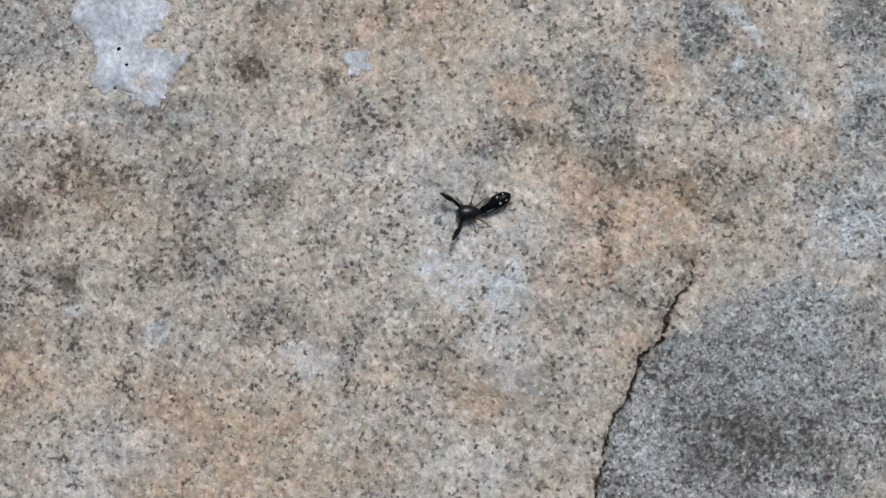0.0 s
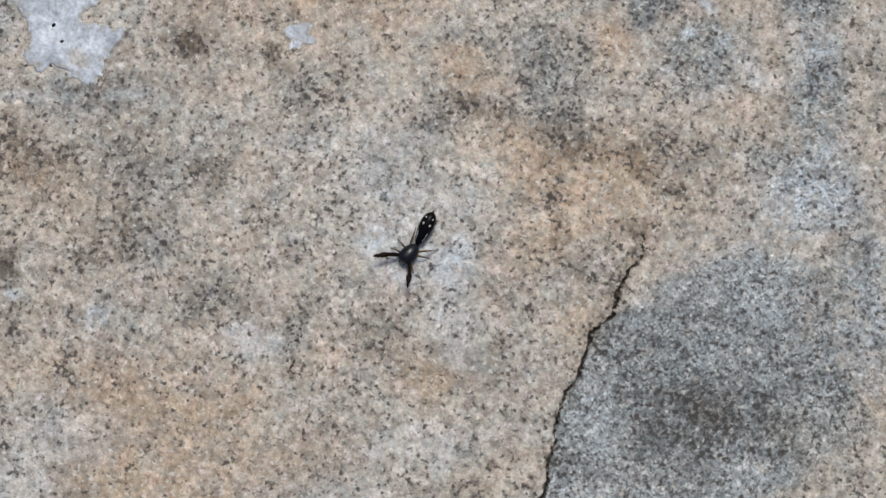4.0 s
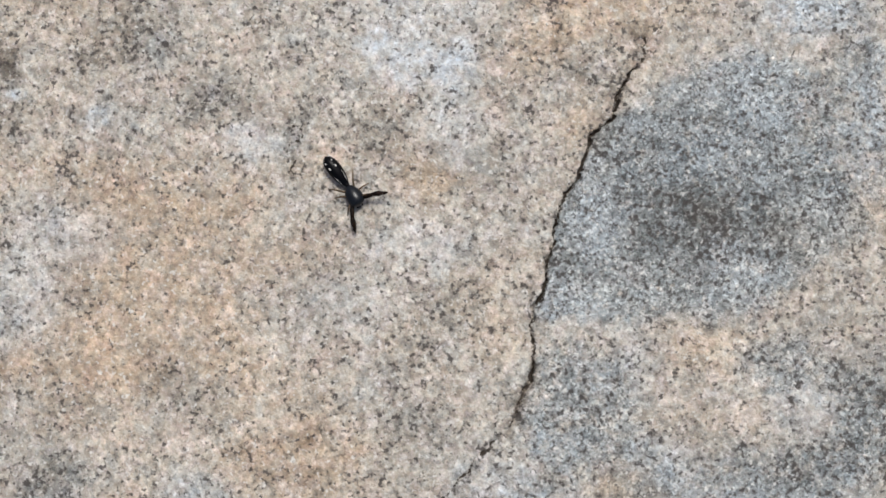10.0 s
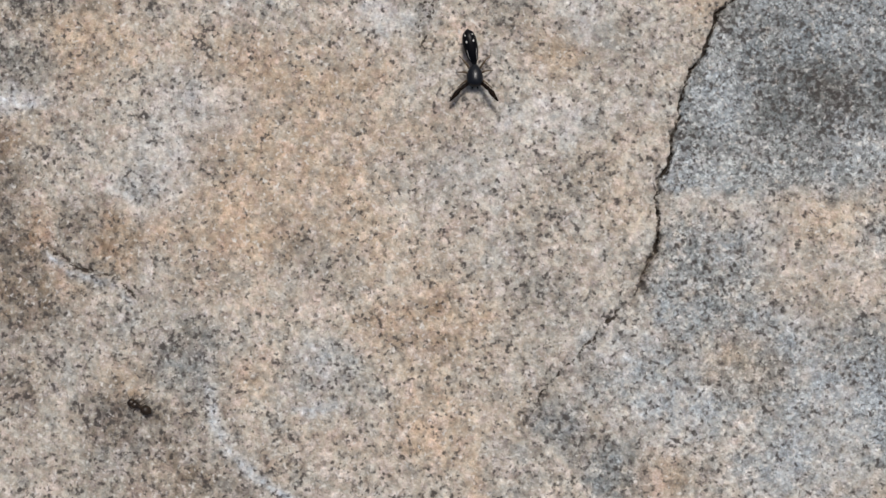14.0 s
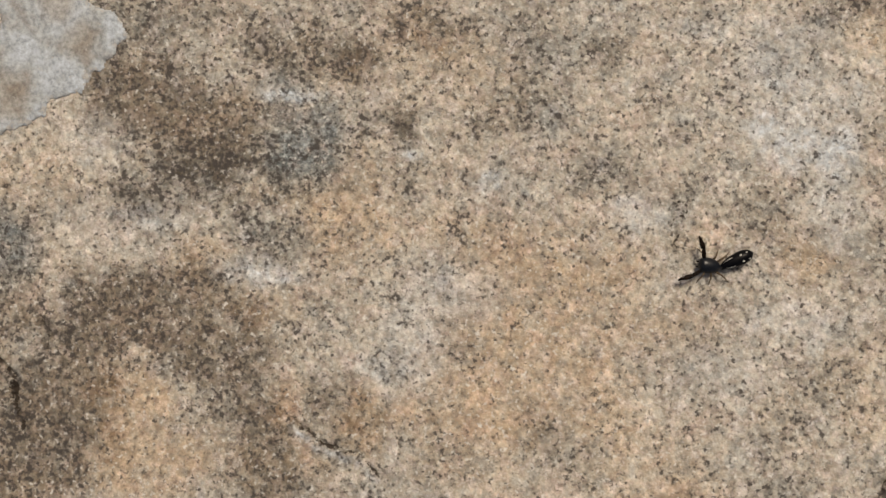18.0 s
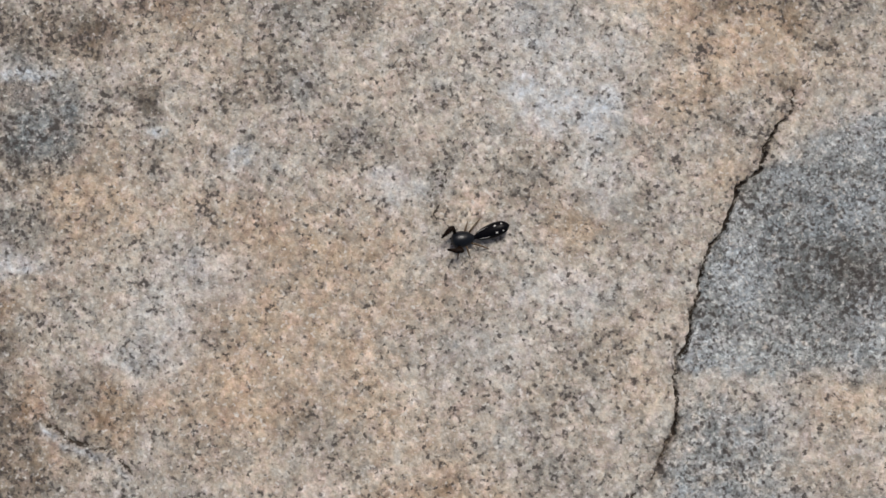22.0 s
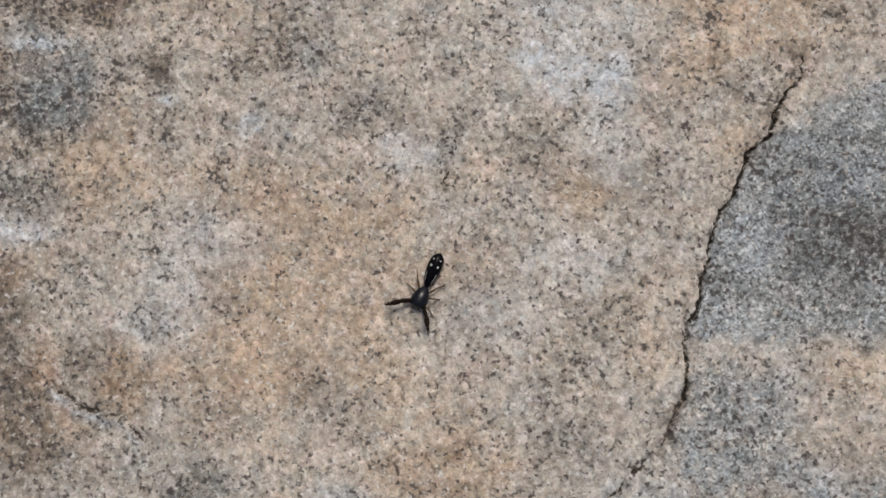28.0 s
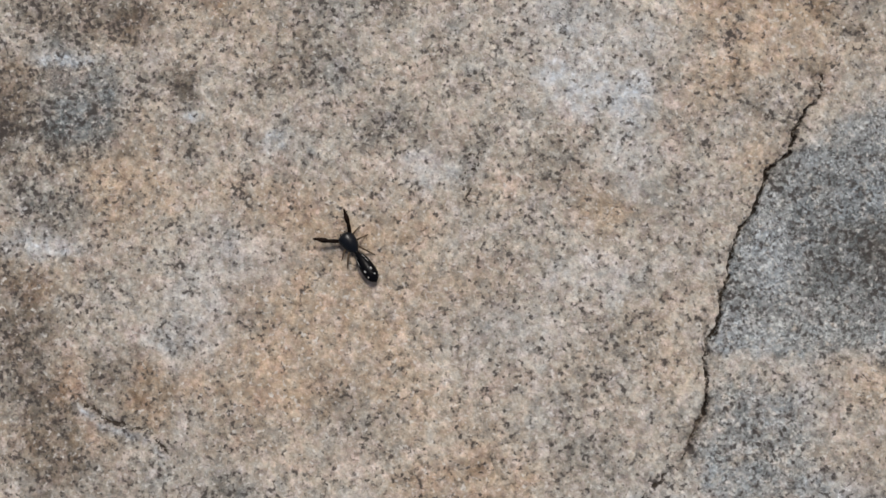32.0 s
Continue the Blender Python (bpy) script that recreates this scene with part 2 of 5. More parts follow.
def shell(name, dark, light, rough, size, gloss=0.5):
    """Cuticle or hair: two tones in fine grain."""
    m, n, l, bsdf = material(name)
    place = n.new("ShaderNodeTexCoord")
    a = node(n, "TexNoise", Scale=size, Detail=3.0)
    l.new(place.outputs["Object"], a.inputs["Vector"])
    l.new(ramp(n, l, a.outputs["Fac"], [(0.35, dark), (0.7, light)]), bsdf.inputs["Base Color"])
    bsdf.inputs["Roughness"].default_value = rough
    bsdf.inputs["Specular IOR Level"].default_value = gloss
    bump = node(n, "Bump", Strength=0.25, Distance=0.00003)
    l.new(a.outputs["Fac"], bump.inputs["Height"])
    l.new(bump.outputs[0], bsdf.inputs["Normal"])
    return m


GRANITE = granite()
LICHEN = crust("lichen_crust", [(0.30, (0.33, 0.355, 0.40)), (0.45, (0.48, 0.515, 0.57)), (0.55, (0.57, 0.605, 0.665)), (0.70, (0.72, 0.75, 0.80))])
LICHEN_GREY = crust("grey_lichen_crust", [(0.32, (0.28, 0.265, 0.25)), (0.44, (0.365, 0.39, 0.405)), (0.55, (0.415, 0.455, 0.50)), (0.68, (0.49, 0.54, 0.59))])
BLACK = shell("black_cuticle", (0.002, 0.002, 0.003), (0.004, 0.004, 0.005), 0.32, 9000, 0.10)
# black cuticle whose bluish light tone paints in the sky's sheen
BLUE_SHEEN = shell("black_cuticle_blue_sheen", (0.004, 0.004, 0.006), (0.008, 0.011, 0.016), 0.30, 7000, 0.30)
LEG_DARK = shell("dark_leg_cuticle", (0.002, 0.002, 0.002), (0.020, 0.011, 0.007), 0.5, 2600, 0.06)
LEG_PALE = shell("pale_leg_cuticle", (0.065, 0.045, 0.029), (0.19, 0.138, 0.09), 0.6, 2500, 0.12)
WHITE_HAIR = shell("white_hair", (0.40, 0.39, 0.36), (0.70, 0.69, 0.66), 0.8, 9000, 0.2)
ANT_BROWN = shell("dark_brown_cuticle", (0.008, 0.005, 0.003), (0.034, 0.022, 0.013), 0.32, 5000, 0.3)
ANT_LEG = shell("brown_leg_cuticle", (0.030, 0.019, 0.012), (0.07, 0.045, 0.03), 0.5, 8000)


# ---- the slab ----
def spaced(lo, hi, step, far):
    inner = np.arange(lo, hi + step / 2, step)
    grow, out, s = [], 0.0, step
    while out < far:
        s *= 1.35
        out += s
        grow.append(out)
    grow = np.array(grow)
    return np.r_[lo - grow[::-1], inner, inner[-1] + grow]


STEP = 0.17
gx, gy = spaced(-148, 36, STEP, 4000), spaced(-78, 42, STEP, 4000)
X, Y = np.meshgrid(gx, gy)
XW = X + 1.2 * fbm(X, Y, 6, 3) + 0.35 * fbm(X, Y, 1.6, 9, 2)
YW = Y + 1.2 * fbm(X, Y, 6, 5) + 0.35 * fbm(X, Y, 1.6, 11, 2)
RAG = 0.75 * fbm(X, Y, 8, 21, 5) + 0.3 * fbm(X, Y, 1.8, 23, 2)
RAG_FINE = fbm(X, Y, 2.0, 25, 4)
BLOTCH = np.clip(0.95 + 0.9 * fbm(X, Y, 5, 27, 4), 0.35, 1.5)
MASKS = {name: np.zeros_like(X) for name in ("ochre", "grey", "brown", "pale", "speck", "dark_line")}


def near(x0, x1, y0, y1):
    i0, i1 = np.searchsorted(gx, (x0, x1))
    j0, j1 = np.searchsorted(gy, (y0, y1))
    return slice(j0, j1), slice(i0, i1)


def stain(kind, x, y, rx, ry, turn, soft, strength):
    """A ragged patch: centre and half sizes in millimetres, turn in degrees, softness of its border."""
    reach = 4.2 * max(rx, ry) + 4
    at = near(x - reach, x + reach, y - reach, y + reach)
    c, s = math.cos(radians(turn)), math.sin(radians(turn))
    u, v = XW[at] - x, YW[at] - y
    broad = min(1.0, min(rx, ry) / 5)
    rag = 0.85 * broad * RAG[at] + 0.7 * (1 - broad) * RAG_FINE[at]
    r = np.hypot((u * c + v * s) / rx, (v * c - u * s) / ry) + rag
    patch = strength * (1 - smooth(1 - soft * 0.75, 1 + soft * 1.1, r)) * (BLOTCH[at] * broad + (1 - broad))
    if kind in ("pale", "grey"):
        MASKS[kind][at] = np.maximum(MASKS[kind][at], patch)
    else:
        MASKS[kind][at] += patch * (1 - 0.5 * np.clip(MASKS[kind][at], 0, 1.5))


def along(points, reach):
    """For a wandering line: distance to it, signed side and how far along it (0 to 1), near the line."""
    xs, ys = [p[0] for p in points], [p[1] for p in points]
    at = near(min(xs) - reach, max(xs) + reach, min(ys) - reach, max(ys) + reach)
    x = X[at] + 0.26 * fbm(X[at], Y[at], 1.4, 31, 2) + 0.3 * fbm(X[at], Y[at], 0.6, 33, 2)
    y = Y[at] + 0.26 * fbm(X[at], Y[at], 1.4, 37, 2) + 0.3 * fbm(X[at], Y[at], 0.6, 39, 2)
    best, side, part = np.full(x.shape, 1e9), np.zeros(x.shape), np.zeros(x.shape)
    for k, ((x0, y0), (x1, y1)) in enumerate(zip(points, points[1:])):
        dx, dy = x1 - x0, y1 - y0
        f = np.clip(((x - x0) * dx + (y - y0) * dy) / (dx * dx + dy * dy), 0, 1)
        d = np.hypot(x - x0 - f * dx, y - y0 - f * dy)
        closer = d < best
        best = np.where(closer, d, best)
        side = np.where(closer, np.sign((x - x0) * dy - (y - y0) * dx), side)
        part = np.where(closer, (k + f) / (len(points) - 1), part)
    return at, best, side, part


CRACK_UPPER = [(-0.3, 1.6), (0.1, 0.1), (-0.3, -0.7), (-0.1, -1.5), (-0.7, -2.1), (-1.5, -3.1), (-2.2, -4.1), (-2.8, -5.1), (-3.3, -6.2), (-3.6, -7.3), (-3.8, -8.3), (-4.2, -9.2), (-5.3, -9.8), (-6.2, -10.5), (-6.7, -11.1), (-6.9, -12.3), (-7.0, -13.0), (-7.6, -14.0), (-8.0, -14.9), (-8.2, -15.8), (-8.8, -17.1), (-9.2, -17.7)]
CRACK_LOWER = [(-9.2, -17.7), (-9.8, -18.3), (-10.3, -19.2), (-10.6, -20.3), (-11.0, -21.1), (-11.2, -22.2), (-11.1, -23.9), (-11.5, -25.0), (-11.9, -25.9), (-12.1, -27.0), (-12.0, -28.3), (-12.6, -30.0), (-13.0, -30.8), (-13.7, -31.5), (-13.8, -32.7), (-13.9, -34.2), (-14.0, -35.1), (-13.8, -36.4), (-13.6, -38.1), (-14.0, -39.8), (-14.4, -40.9), (-14.9, -41.6), (-15.4, -42.9), (-15.9, -44.4), (-16.6, -45.6), (-17.1, -46.9)]
CRACK_TAIL = [(-17.1, -46.9), (-18.1, -47.4), (-20.1, -49.3), (-21.8, -51.2), (-23.9, -53.4), (-25.6, -55.4), (-27.3, -57.4), (-29.9, -61.2)]
CRACK_FORK = [(-11.0, -0.9), (-9.9, -1.8), (-8.7, -3.1), (-7.0, -4.1), (-6.0, -4.8), (-4.5, -5.6)]
CRACK_WEST = [(-145.8, -11.1), (-142.8, -14.4), (-140.7, -16.9), (-139.6, -18.0), (-138.5, -19.5), (-137.4, -20.7), (-136.6, -21.7), (-136.0, -22.6), (-135.6, -24.1), (-135.0, -25.8), (-134.1, -27.7), (-133.2, -29.5), (-132.5, -31.0), (-131.2, -31.8), (-130.4, -33.1), (-129.7, -34.6), (-128.5, -35.5), (-127.5, -36.6), (-127.0, -37.9), (-126.7, -39.0), (-126.6, -40.6), (-125.9, -42.3), (-125.2, -44.0)]
CRACK_WEST_FORK = [(-125.0, -27.7), (-123.6, -29.7), (-122.8, -31.2), (-123.1, -32.7), (-123.7, -34.4)]
CRACK_EAST = [(21.5, 20.5), (22.6, 20.8), (23.6, 21.1), (25.2, 21.4), (26.5, 20.9), (28.0, 20.8), (30.2, 20.5)]
VEIN = [(-69.8, -56.5), (-69.2, -58.6), (-68.7, -60.5), (-68.2, -62.9), (-66.6, -65.6), (-64.1, -68.0), (-61.3, -70.1), (-58.4, -71.8), (-56.4, -73.0)]
FLAKE = [(-90.6, -39.9), (-89.6, -40.5), (-88.0, -41.6), (-86.3, -42.9), (-84.3, -43.4), (-82.5, -43.8), (-81.4, -44.0), (-80.3, -45.1), (-79.0, -46.3), (-78.4, -47.0)]
CRACK_ALL = CRACK_UPPER + CRACK_LOWER[1:] + CRACK_TAIL[1:]

def region(kind, points, soft, strength):
    """A patch with a broken outline through points, beyond the crack only: its border's softness in millimetres."""
    xs, ys = [p[0] for p in points], [p[1] for p in points]
    at = near(min(xs) - 6, max(xs) + 6, min(ys) - 6, max(ys) + 6)
    x, y = XW[at] + 0.8 * fbm(X[at], Y[at], 3.0, 57, 3), YW[at] + 0.8 * fbm(X[at], Y[at], 3.0, 59, 3)
    best, inside = np.full(x.shape, 1e9), np.zeros(x.shape, bool)
    for (x0, y0), (x1, y1) in zip(points, points[1:] + points[:1]):
        dx, dy = x1 - x0, y1 - y0
        f = np.clip(((x - x0) * dx + (y - y0) * dy) / (dx * dx + dy * dy), 0, 1)
        best = np.minimum(best, np.hypot(x - x0 - f * dx, y - y0 - f * dy))
        inside ^= ((y0 > y) != (y1 > y)) & (x < dx * (y - y0) / (dy if dy else 1e-9) + x0)
    depth = np.where(inside, best, -best)
    edge = np.interp(Y[at], [p[1] for p in CRACK_ALL[::-1]], [p[0] for p in CRACK_ALL[::-1]])
    patch = strength * smooth(-soft, soft, depth) * smooth(-0.2, 0.5, X[at] - edge) * (0.55 + 0.45 * BLOTCH[at])
    MASKS[kind][at] = np.maximum(MASKS[kind][at], patch)


GREY_SLAB = [(-4.0, -9.1), (-1.6, -8.3), (3.8, -3.8), (6.0, -1.9), (17.0, -1.9), (19.9, -5.2), (18.8, -11.6), (24.4, -16.4), (26.0, -22.8), (21.0, -25.4), (18.2, -28.0), (15.2, -31.0), (11.2, -32.6), (3.8, -32.7), (-3.2, -32.5), (-13.0, -32.8), (-13.9, -21.9), (-9.7, -8.3)]
GREY_TONGUE = [(-13.4, -36.4), (-10.0, -35.4), (-3.6, -38.1), (-2.0, -43.5), (-3.1, -48.9), (-9.4, -51.2), (-14.5, -48.9), (-15.1, -44.8)]
region("grey", GREY_SLAB, 2.4, 1.05)
region("grey", GREY_TONGUE, 2.2, 0.65)

stain("speck", -83.1, 29.9, 5.1, 4.4, 0, 0.8, 0.60)
stain("pale", -83.0, 27.3, 4.4, 2.2, 0, 0.8, 0.22)
stain("speck", -66.5, 18.9, 3.3, 1.7, 0, 0.8, 1.00)
stain("brown", -55.6, 25.3, 2.0, 1.0, -40, 0.8, 0.98)
stain("brown", -54.3, 24.2, 0.9, 0.7, 0, 0.8, 0.90)
stain("speck", -55.0, 24.6, 2.0, 1.2, -30, 0.8, 0.60)
stain("brown", -55.4, 25.7, 2.4, 2.0, 0, 0.8, 0.38)
stain("ochre", -52.6, 29.6, 5.8, 4.3, 0, 1.0, 0.60)
stain("grey", -83.9, 30.6, 5.1, 4.4, 0, 0.6, 0.40)
stain("grey", -66.1, 18.9, 4.3, 1.8, 0, 0.6, 0.30)
stain("grey", 21.4, 30.4, 3.4, 3.4, 0, 0.6, 0.80)
stain("grey", 20.1, -10.0, 3.4, 8.8, 0, 0.6, 0.60)
stain("speck", 20.4, -8.6, 2.7, 8.1, 0, 0.8, 0.30)
stain("brown", -53.7, 32.4, 2.6, 1.3, 30, 0.8, 0.56)
stain("speck", -53.7, 31.9, 2.5, 1.9, 0, 0.8, 0.30)
stain("brown", -44.9, 23.4, 1.1, 1.7, 15, 0.8, 0.75)
stain("speck", -44.3, 25.2, 1.8, 2.1, 0, 0.8, 0.60)
stain("speck", -39.6, 19.8, 4.3, 3.6, 20, 0.8, 0.78)
stain("speck", -40.3, 16.9, 3.2, 1.3, 0, 0.8, 0.60)
stain("pale", -79.2, 18.6, 8.0, 0.8, 3, 0.8, 0.43)
stain("pale", -63.2, 19.2, 2.2, 0.9, 0, 0.8, 0.36)
stain("brown", -74.7, 13.1, 8.7, 4.3, 0, 0.8, 0.24)
stain("brown", -71.4, 11.1, 1.6, 0.7, 0, 0.8, 0.22)
stain("brown", -84.2, 16.1, 4.4, 2.6, 0, 0.8, 0.15)
stain("ochre", -68.7, 5.3, 5.7, 4.3, 0, 1.0, 0.50)
stain("ochre", -82.5, 5.3, 5.8, 3.6, 0, 1.0, 0.40)
stain("speck", -62.4, 10.6, 5.0, 3.9, 0, 0.8, 0.20)
stain("speck", -63.7, 2.4, 3.3, 2.7, 0, 0.8, 0.35)
stain("speck", -53.8, 8.8, 3.6, 2.1, 0, 0.8, 0.49)
stain("speck", -67.5, -1.1, 1.8, 0.9, 0, 0.8, 0.70)
stain("speck", -80.5, -1.8, 3.6, 2.7, 0, 0.8, 0.41)
stain("pale", -67.1, -8.2, 1.4, 1.1, 0, 0.8, 0.70)
stain("ochre", -81.8, -18.7, 5.0, 4.3, 0, 1.0, 0.50)
stain("ochre", -66.5, -18.3, 5.7, 5.7, 0, 1.0, 0.55)
stain("ochre", -54.8, -21.3, 6.3, 4.2, 0, 1.0, 0.50)
stain("ochre", -71.3, -9.6, 4.3, 3.6, 0, 1.0, 0.30)
stain("pale", -48.2, -10.9, 2.5, 1.8, 10, 0.8, 0.47)
stain("speck", -42.6, -12.6, 1.3, 3.5, -5, 0.8, 0.45)
stain("speck", -50.8, -6.0, 4.2, 2.0, 0, 0.8, 0.41)
stain("speck", -53.9, -6.9, 1.4, 1.3, 0, 0.8, 0.60)
stain("speck", -35.3, -8.1, 4.9, 2.8, 0, 0.8, 0.20)
stain("pale", -27.6, -0.7, 3.4, 2.8, -30, 0.8, 1.00)
stain("pale", -23.1, -3.2, 2.8, 2.5, 0, 0.8, 0.75)
stain("pale", -25.5, 1.7, 4.2, 2.8, 0, 0.8, 0.36)
stain("pale", -34.6, 13.0, 5.7, 2.5, 0, 0.8, 0.20)
stain("pale", -41.0, 12.3, 4.3, 1.1, 0, 0.8, 0.36)
stain("pale", -29.7, 11.6, 4.2, 2.8, 0, 0.8, 0.30)
stain("pale", -23.4, -8.7, 3.5, 2.8, -20, 0.8, 0.43)
stain("pale", -36.7, 4.5, 3.5, 3.5, 0, 0.8, 0.15)
stain("speck", -24.8, 14.7, 2.4, 0.8, 10, 0.8, 1.10)
stain("speck", -28.3, 15.5, 4.2, 1.3, 0, 0.8, 0.40)
stain("speck", -25.5, -6.0, 2.8, 2.8, 0, 0.8, 0.37)
stain("ochre", -21.8, 22.0, 3.0, 1.8, -35, 1.0, 2.30)
stain("ochre", -16.7, 19.7, 2.1, 1.3, 0, 1.0, 0.60)
stain("brown", -19.1, 16.6, 3.5, 1.2, -10, 0.8, 0.79)
stain("brown", -22.8, 19.0, 0.8, 1.4, 0, 0.8, 0.27)
stain("speck", -11.4, 20.0, 4.1, 5.9, 0, 0.8, 0.90)
stain("grey", -11.4, 20.3, 3.8, 5.2, 0, 0.6, 0.40)
stain("speck", -8.7, 12.9, 3.8, 2.4, 0, 0.8, 1.00)
stain("brown", -8.3, 13.3, 2.8, 1.9, 0, 0.8, 0.38)
stain("ochre", -3.8, 24.8, 1.7, 2.5, 0, 1.0, 1.40)
stain("ochre", -13.6, 11.4, 3.5, 2.5, 0, 1.0, 1.00)
stain("ochre", -6.7, 6.4, 5.9, 3.3, 0, 1.0, 1.00)
stain("ochre", -2.1, 11.5, 2.5, 2.8, 0, 1.0, 0.70)
stain("ochre", -11.6, -0.4, 5.2, 2.8, 0, 1.0, 0.85)
stain("ochre", -4.6, 2.0, 4.1, 2.1, 0, 1.0, 0.70)
stain("ochre", -18.8, 12.9, 2.5, 1.8, 0, 1.0, 0.60)
stain("speck", 3.0, 10.1, 3.7, 3.6, 0, 0.8, 1.15)
stain("pale", 14.5, 0.3, 5.5, 3.8, 0, 0.8, 0.25)
stain("brown", 3.0, 10.1, 2.8, 2.5, 0, 0.8, 0.22)
stain("ochre", 8.5, 4.5, 5.5, 3.4, 0, 1.0, 0.50)
stain("ochre", 0.9, 2.4, 3.4, 2.1, 0, 1.0, 0.50)
stain("ochre", 2.8, -4.5, 3.4, 2.1, 0, 1.0, 0.50)
stain("ochre", -36.1, 29.5, 6.8, 5.0, 0, 1.0, 0.90)
stain("ochre", -29.7, 30.9, 5.7, 2.1, 0, 1.0, 0.35)
stain("speck", -17.7, 30.4, 2.7, 1.1, -20, 0.8, 0.80)
stain("speck", -7.2, 22.1, 0.6, 2.8, 5, 0.8, 0.90)
stain("grey", 0.9, 30.6, 3.5, 3.5, 0, 0.6, 0.60)
stain("speck", 0.9, 29.9, 3.2, 2.8, 0, 0.8, 0.49)
stain("grey", -5.0, 30.6, 2.8, 2.8, 0, 0.6, 0.30)
stain("pale", 6.8, 30.4, 0.8, 2.9, 38, 0.8, 1.20)
stain("pale", 8.5, 28.0, 0.6, 1.1, 40, 0.8, 0.80)
stain("pale", 12.9, 20.9, 1.0, 3.4, 40, 0.8, 0.47)
stain("pale", 6.3, 25.4, 0.6, 0.8, 0, 0.8, 1.20)
stain("grey", 7.7, 22.4, 3.9, 3.5, 0, 0.6, 0.60)
stain("speck", 7.7, 22.7, 2.8, 2.5, 0, 0.8, 0.37)
stain("ochre", 13.7, 26.9, 2.8, 4.1, 0, 1.0, 0.50)
stain("ochre", 13.5, 15.6, 4.8, 2.7, 0, 1.0, 0.30)
stain("speck", 21.4, 30.4, 2.9, 2.8, 0, 0.8, 0.82)
stain("brown", 22.4, 32.2, 2.8, 1.4, 0, 0.8, 0.30)
stain("grey", 21.4, 16.6, 3.4, 6.2, 0, 0.6, 0.65)
stain("speck", 21.7, 16.3, 2.7, 2.5, 0, 0.8, 0.20)
stain("pale", 20.5, 24.0, 2.1, 2.7, 0, 0.8, 0.43)
stain("grey", 19.4, 5.9, 5.4, 6.1, 0, 0.6, 0.45)
stain("pale", 18.7, 4.5, 5.4, 4.1, 0, 0.8, 0.60)
stain("pale", 21.6, 10.0, 2.0, 2.7, 0, 0.8, 0.36)
stain("pale", 15.1, -5.9, 4.1, 4.1, 0, 0.8, 0.22)
stain("pale", -6.3, -21.7, 3.4, 4.1, 0, 0.8, 0.30)
stain("pale", 10.2, -14.1, 3.4, 2.7, 0, 0.8, 0.22)
stain("speck", 4.8, -9.3, 4.1, 2.7, 20, 0.8, 0.40)
stain("ochre", -7.7, -10.1, 1.8, 2.9, 10, 1.0, 0.90)
stain("brown", -32.5, -11.5, 2.5, 2.5, 0, 0.8, 0.30)
stain("brown", -34.9, -16.0, 2.5, 1.0, 0, 0.8, 0.14)
stain("ochre", -27.6, -15.7, 2.8, 2.8, 0, 1.0, 0.50)
stain("speck", -16.6, -19.7, 1.4, 4.1, 0, 0.8, 0.40)
stain("speck", -18.6, -14.9, 4.1, 2.5, 0, 0.8, 0.33)
stain("ochre", -49.8, -25.4, 9.1, 2.8, 0, 1.0, 0.50)
stain("pale", -23.8, -23.9, 2.2, 1.4, 0, 0.8, 0.32)
stain("speck", -77.2, -31.1, 2.2, 2.5, 0, 0.8, 0.74)
stain("pale", -76.5, -28.0, 2.8, 4.2, 0, 0.8, 0.43)
stain("pale", -73.1, -23.6, 3.5, 2.0, 0, 0.8, 0.29)
stain("ochre", -65.4, -32.5, 7.6, 5.6, 0, 1.0, 0.75)
stain("ochre", -59.1, -38.7, 6.2, 3.2, 0, 1.0, 0.55)
stain("ochre", -68.1, -38.3, 4.9, 2.8, 0, 1.0, 0.60)
stain("ochre", -52.9, -33.3, 4.8, 4.1, 0, 1.0, 0.45)
stain("ochre", -48.8, -41.4, 4.1, 2.7, 0, 1.0, 0.40)
stain("speck", -55.3, -41.4, 4.0, 2.9, 0, 0.8, 0.78)
stain("speck", -52.9, -43.8, 4.1, 1.4, 0, 0.8, 0.40)
stain("speck", -71.5, -52.0, 2.9, 2.4, 0, 0.8, 0.90)
stain("ochre", -41.2, -49.9, 6.5, 4.5, 0, 1.0, 1.10)
stain("brown", -42.1, -47.9, 1.8, 0.8, 0, 0.8, 0.41)
stain("brown", -40.9, -52.6, 4.1, 1.7, 0, 0.8, 0.22)
stain("brown", -46.0, -50.9, 2.1, 2.7, 0, 0.8, 0.15)
stain("speck", -26.3, -45.5, 4.1, 4.1, 0, 0.8, 0.41)
stain("speck", -24.2, -32.0, 1.0, 2.7, 0, 0.8, 0.55)
stain("speck", -30.3, -44.8, 2.7, 2.0, 0, 0.8, 0.33)
stain("pale", -35.1, -31.3, 4.8, 3.1, 0, 0.8, 0.25)
stain("pale", -28.9, -23.8, 4.1, 2.0, 0, 0.8, 0.29)
stain("pale", -25.5, -25.2, 2.0, 1.2, 0, 0.8, 0.29)
stain("ochre", -19.4, -32.7, 4.1, 4.7, 0, 1.0, 0.45)
stain("ochre", -54.3, -18.2, 4.8, 3.9, 0, 1.0, 0.65)
stain("ochre", -61.3, -16.7, 4.2, 3.5, 0, 1.0, 0.50)
stain("ochre", -26.8, -16.2, 3.4, 2.6, 0, 1.0, 0.65)
stain("brown", -25.3, -14.8, 1.5, 0.8, 0, 0.8, 0.29)
stain("ochre", -44.0, -26.5, 6.2, 2.7, 0, 1.0, 0.35)
stain("ochre", -31.0, -36.7, 5.4, 3.4, 0, 1.0, 0.30)
stain("ochre", 5.5, -35.8, 8.0, 2.5, 0, 1.0, 0.40)
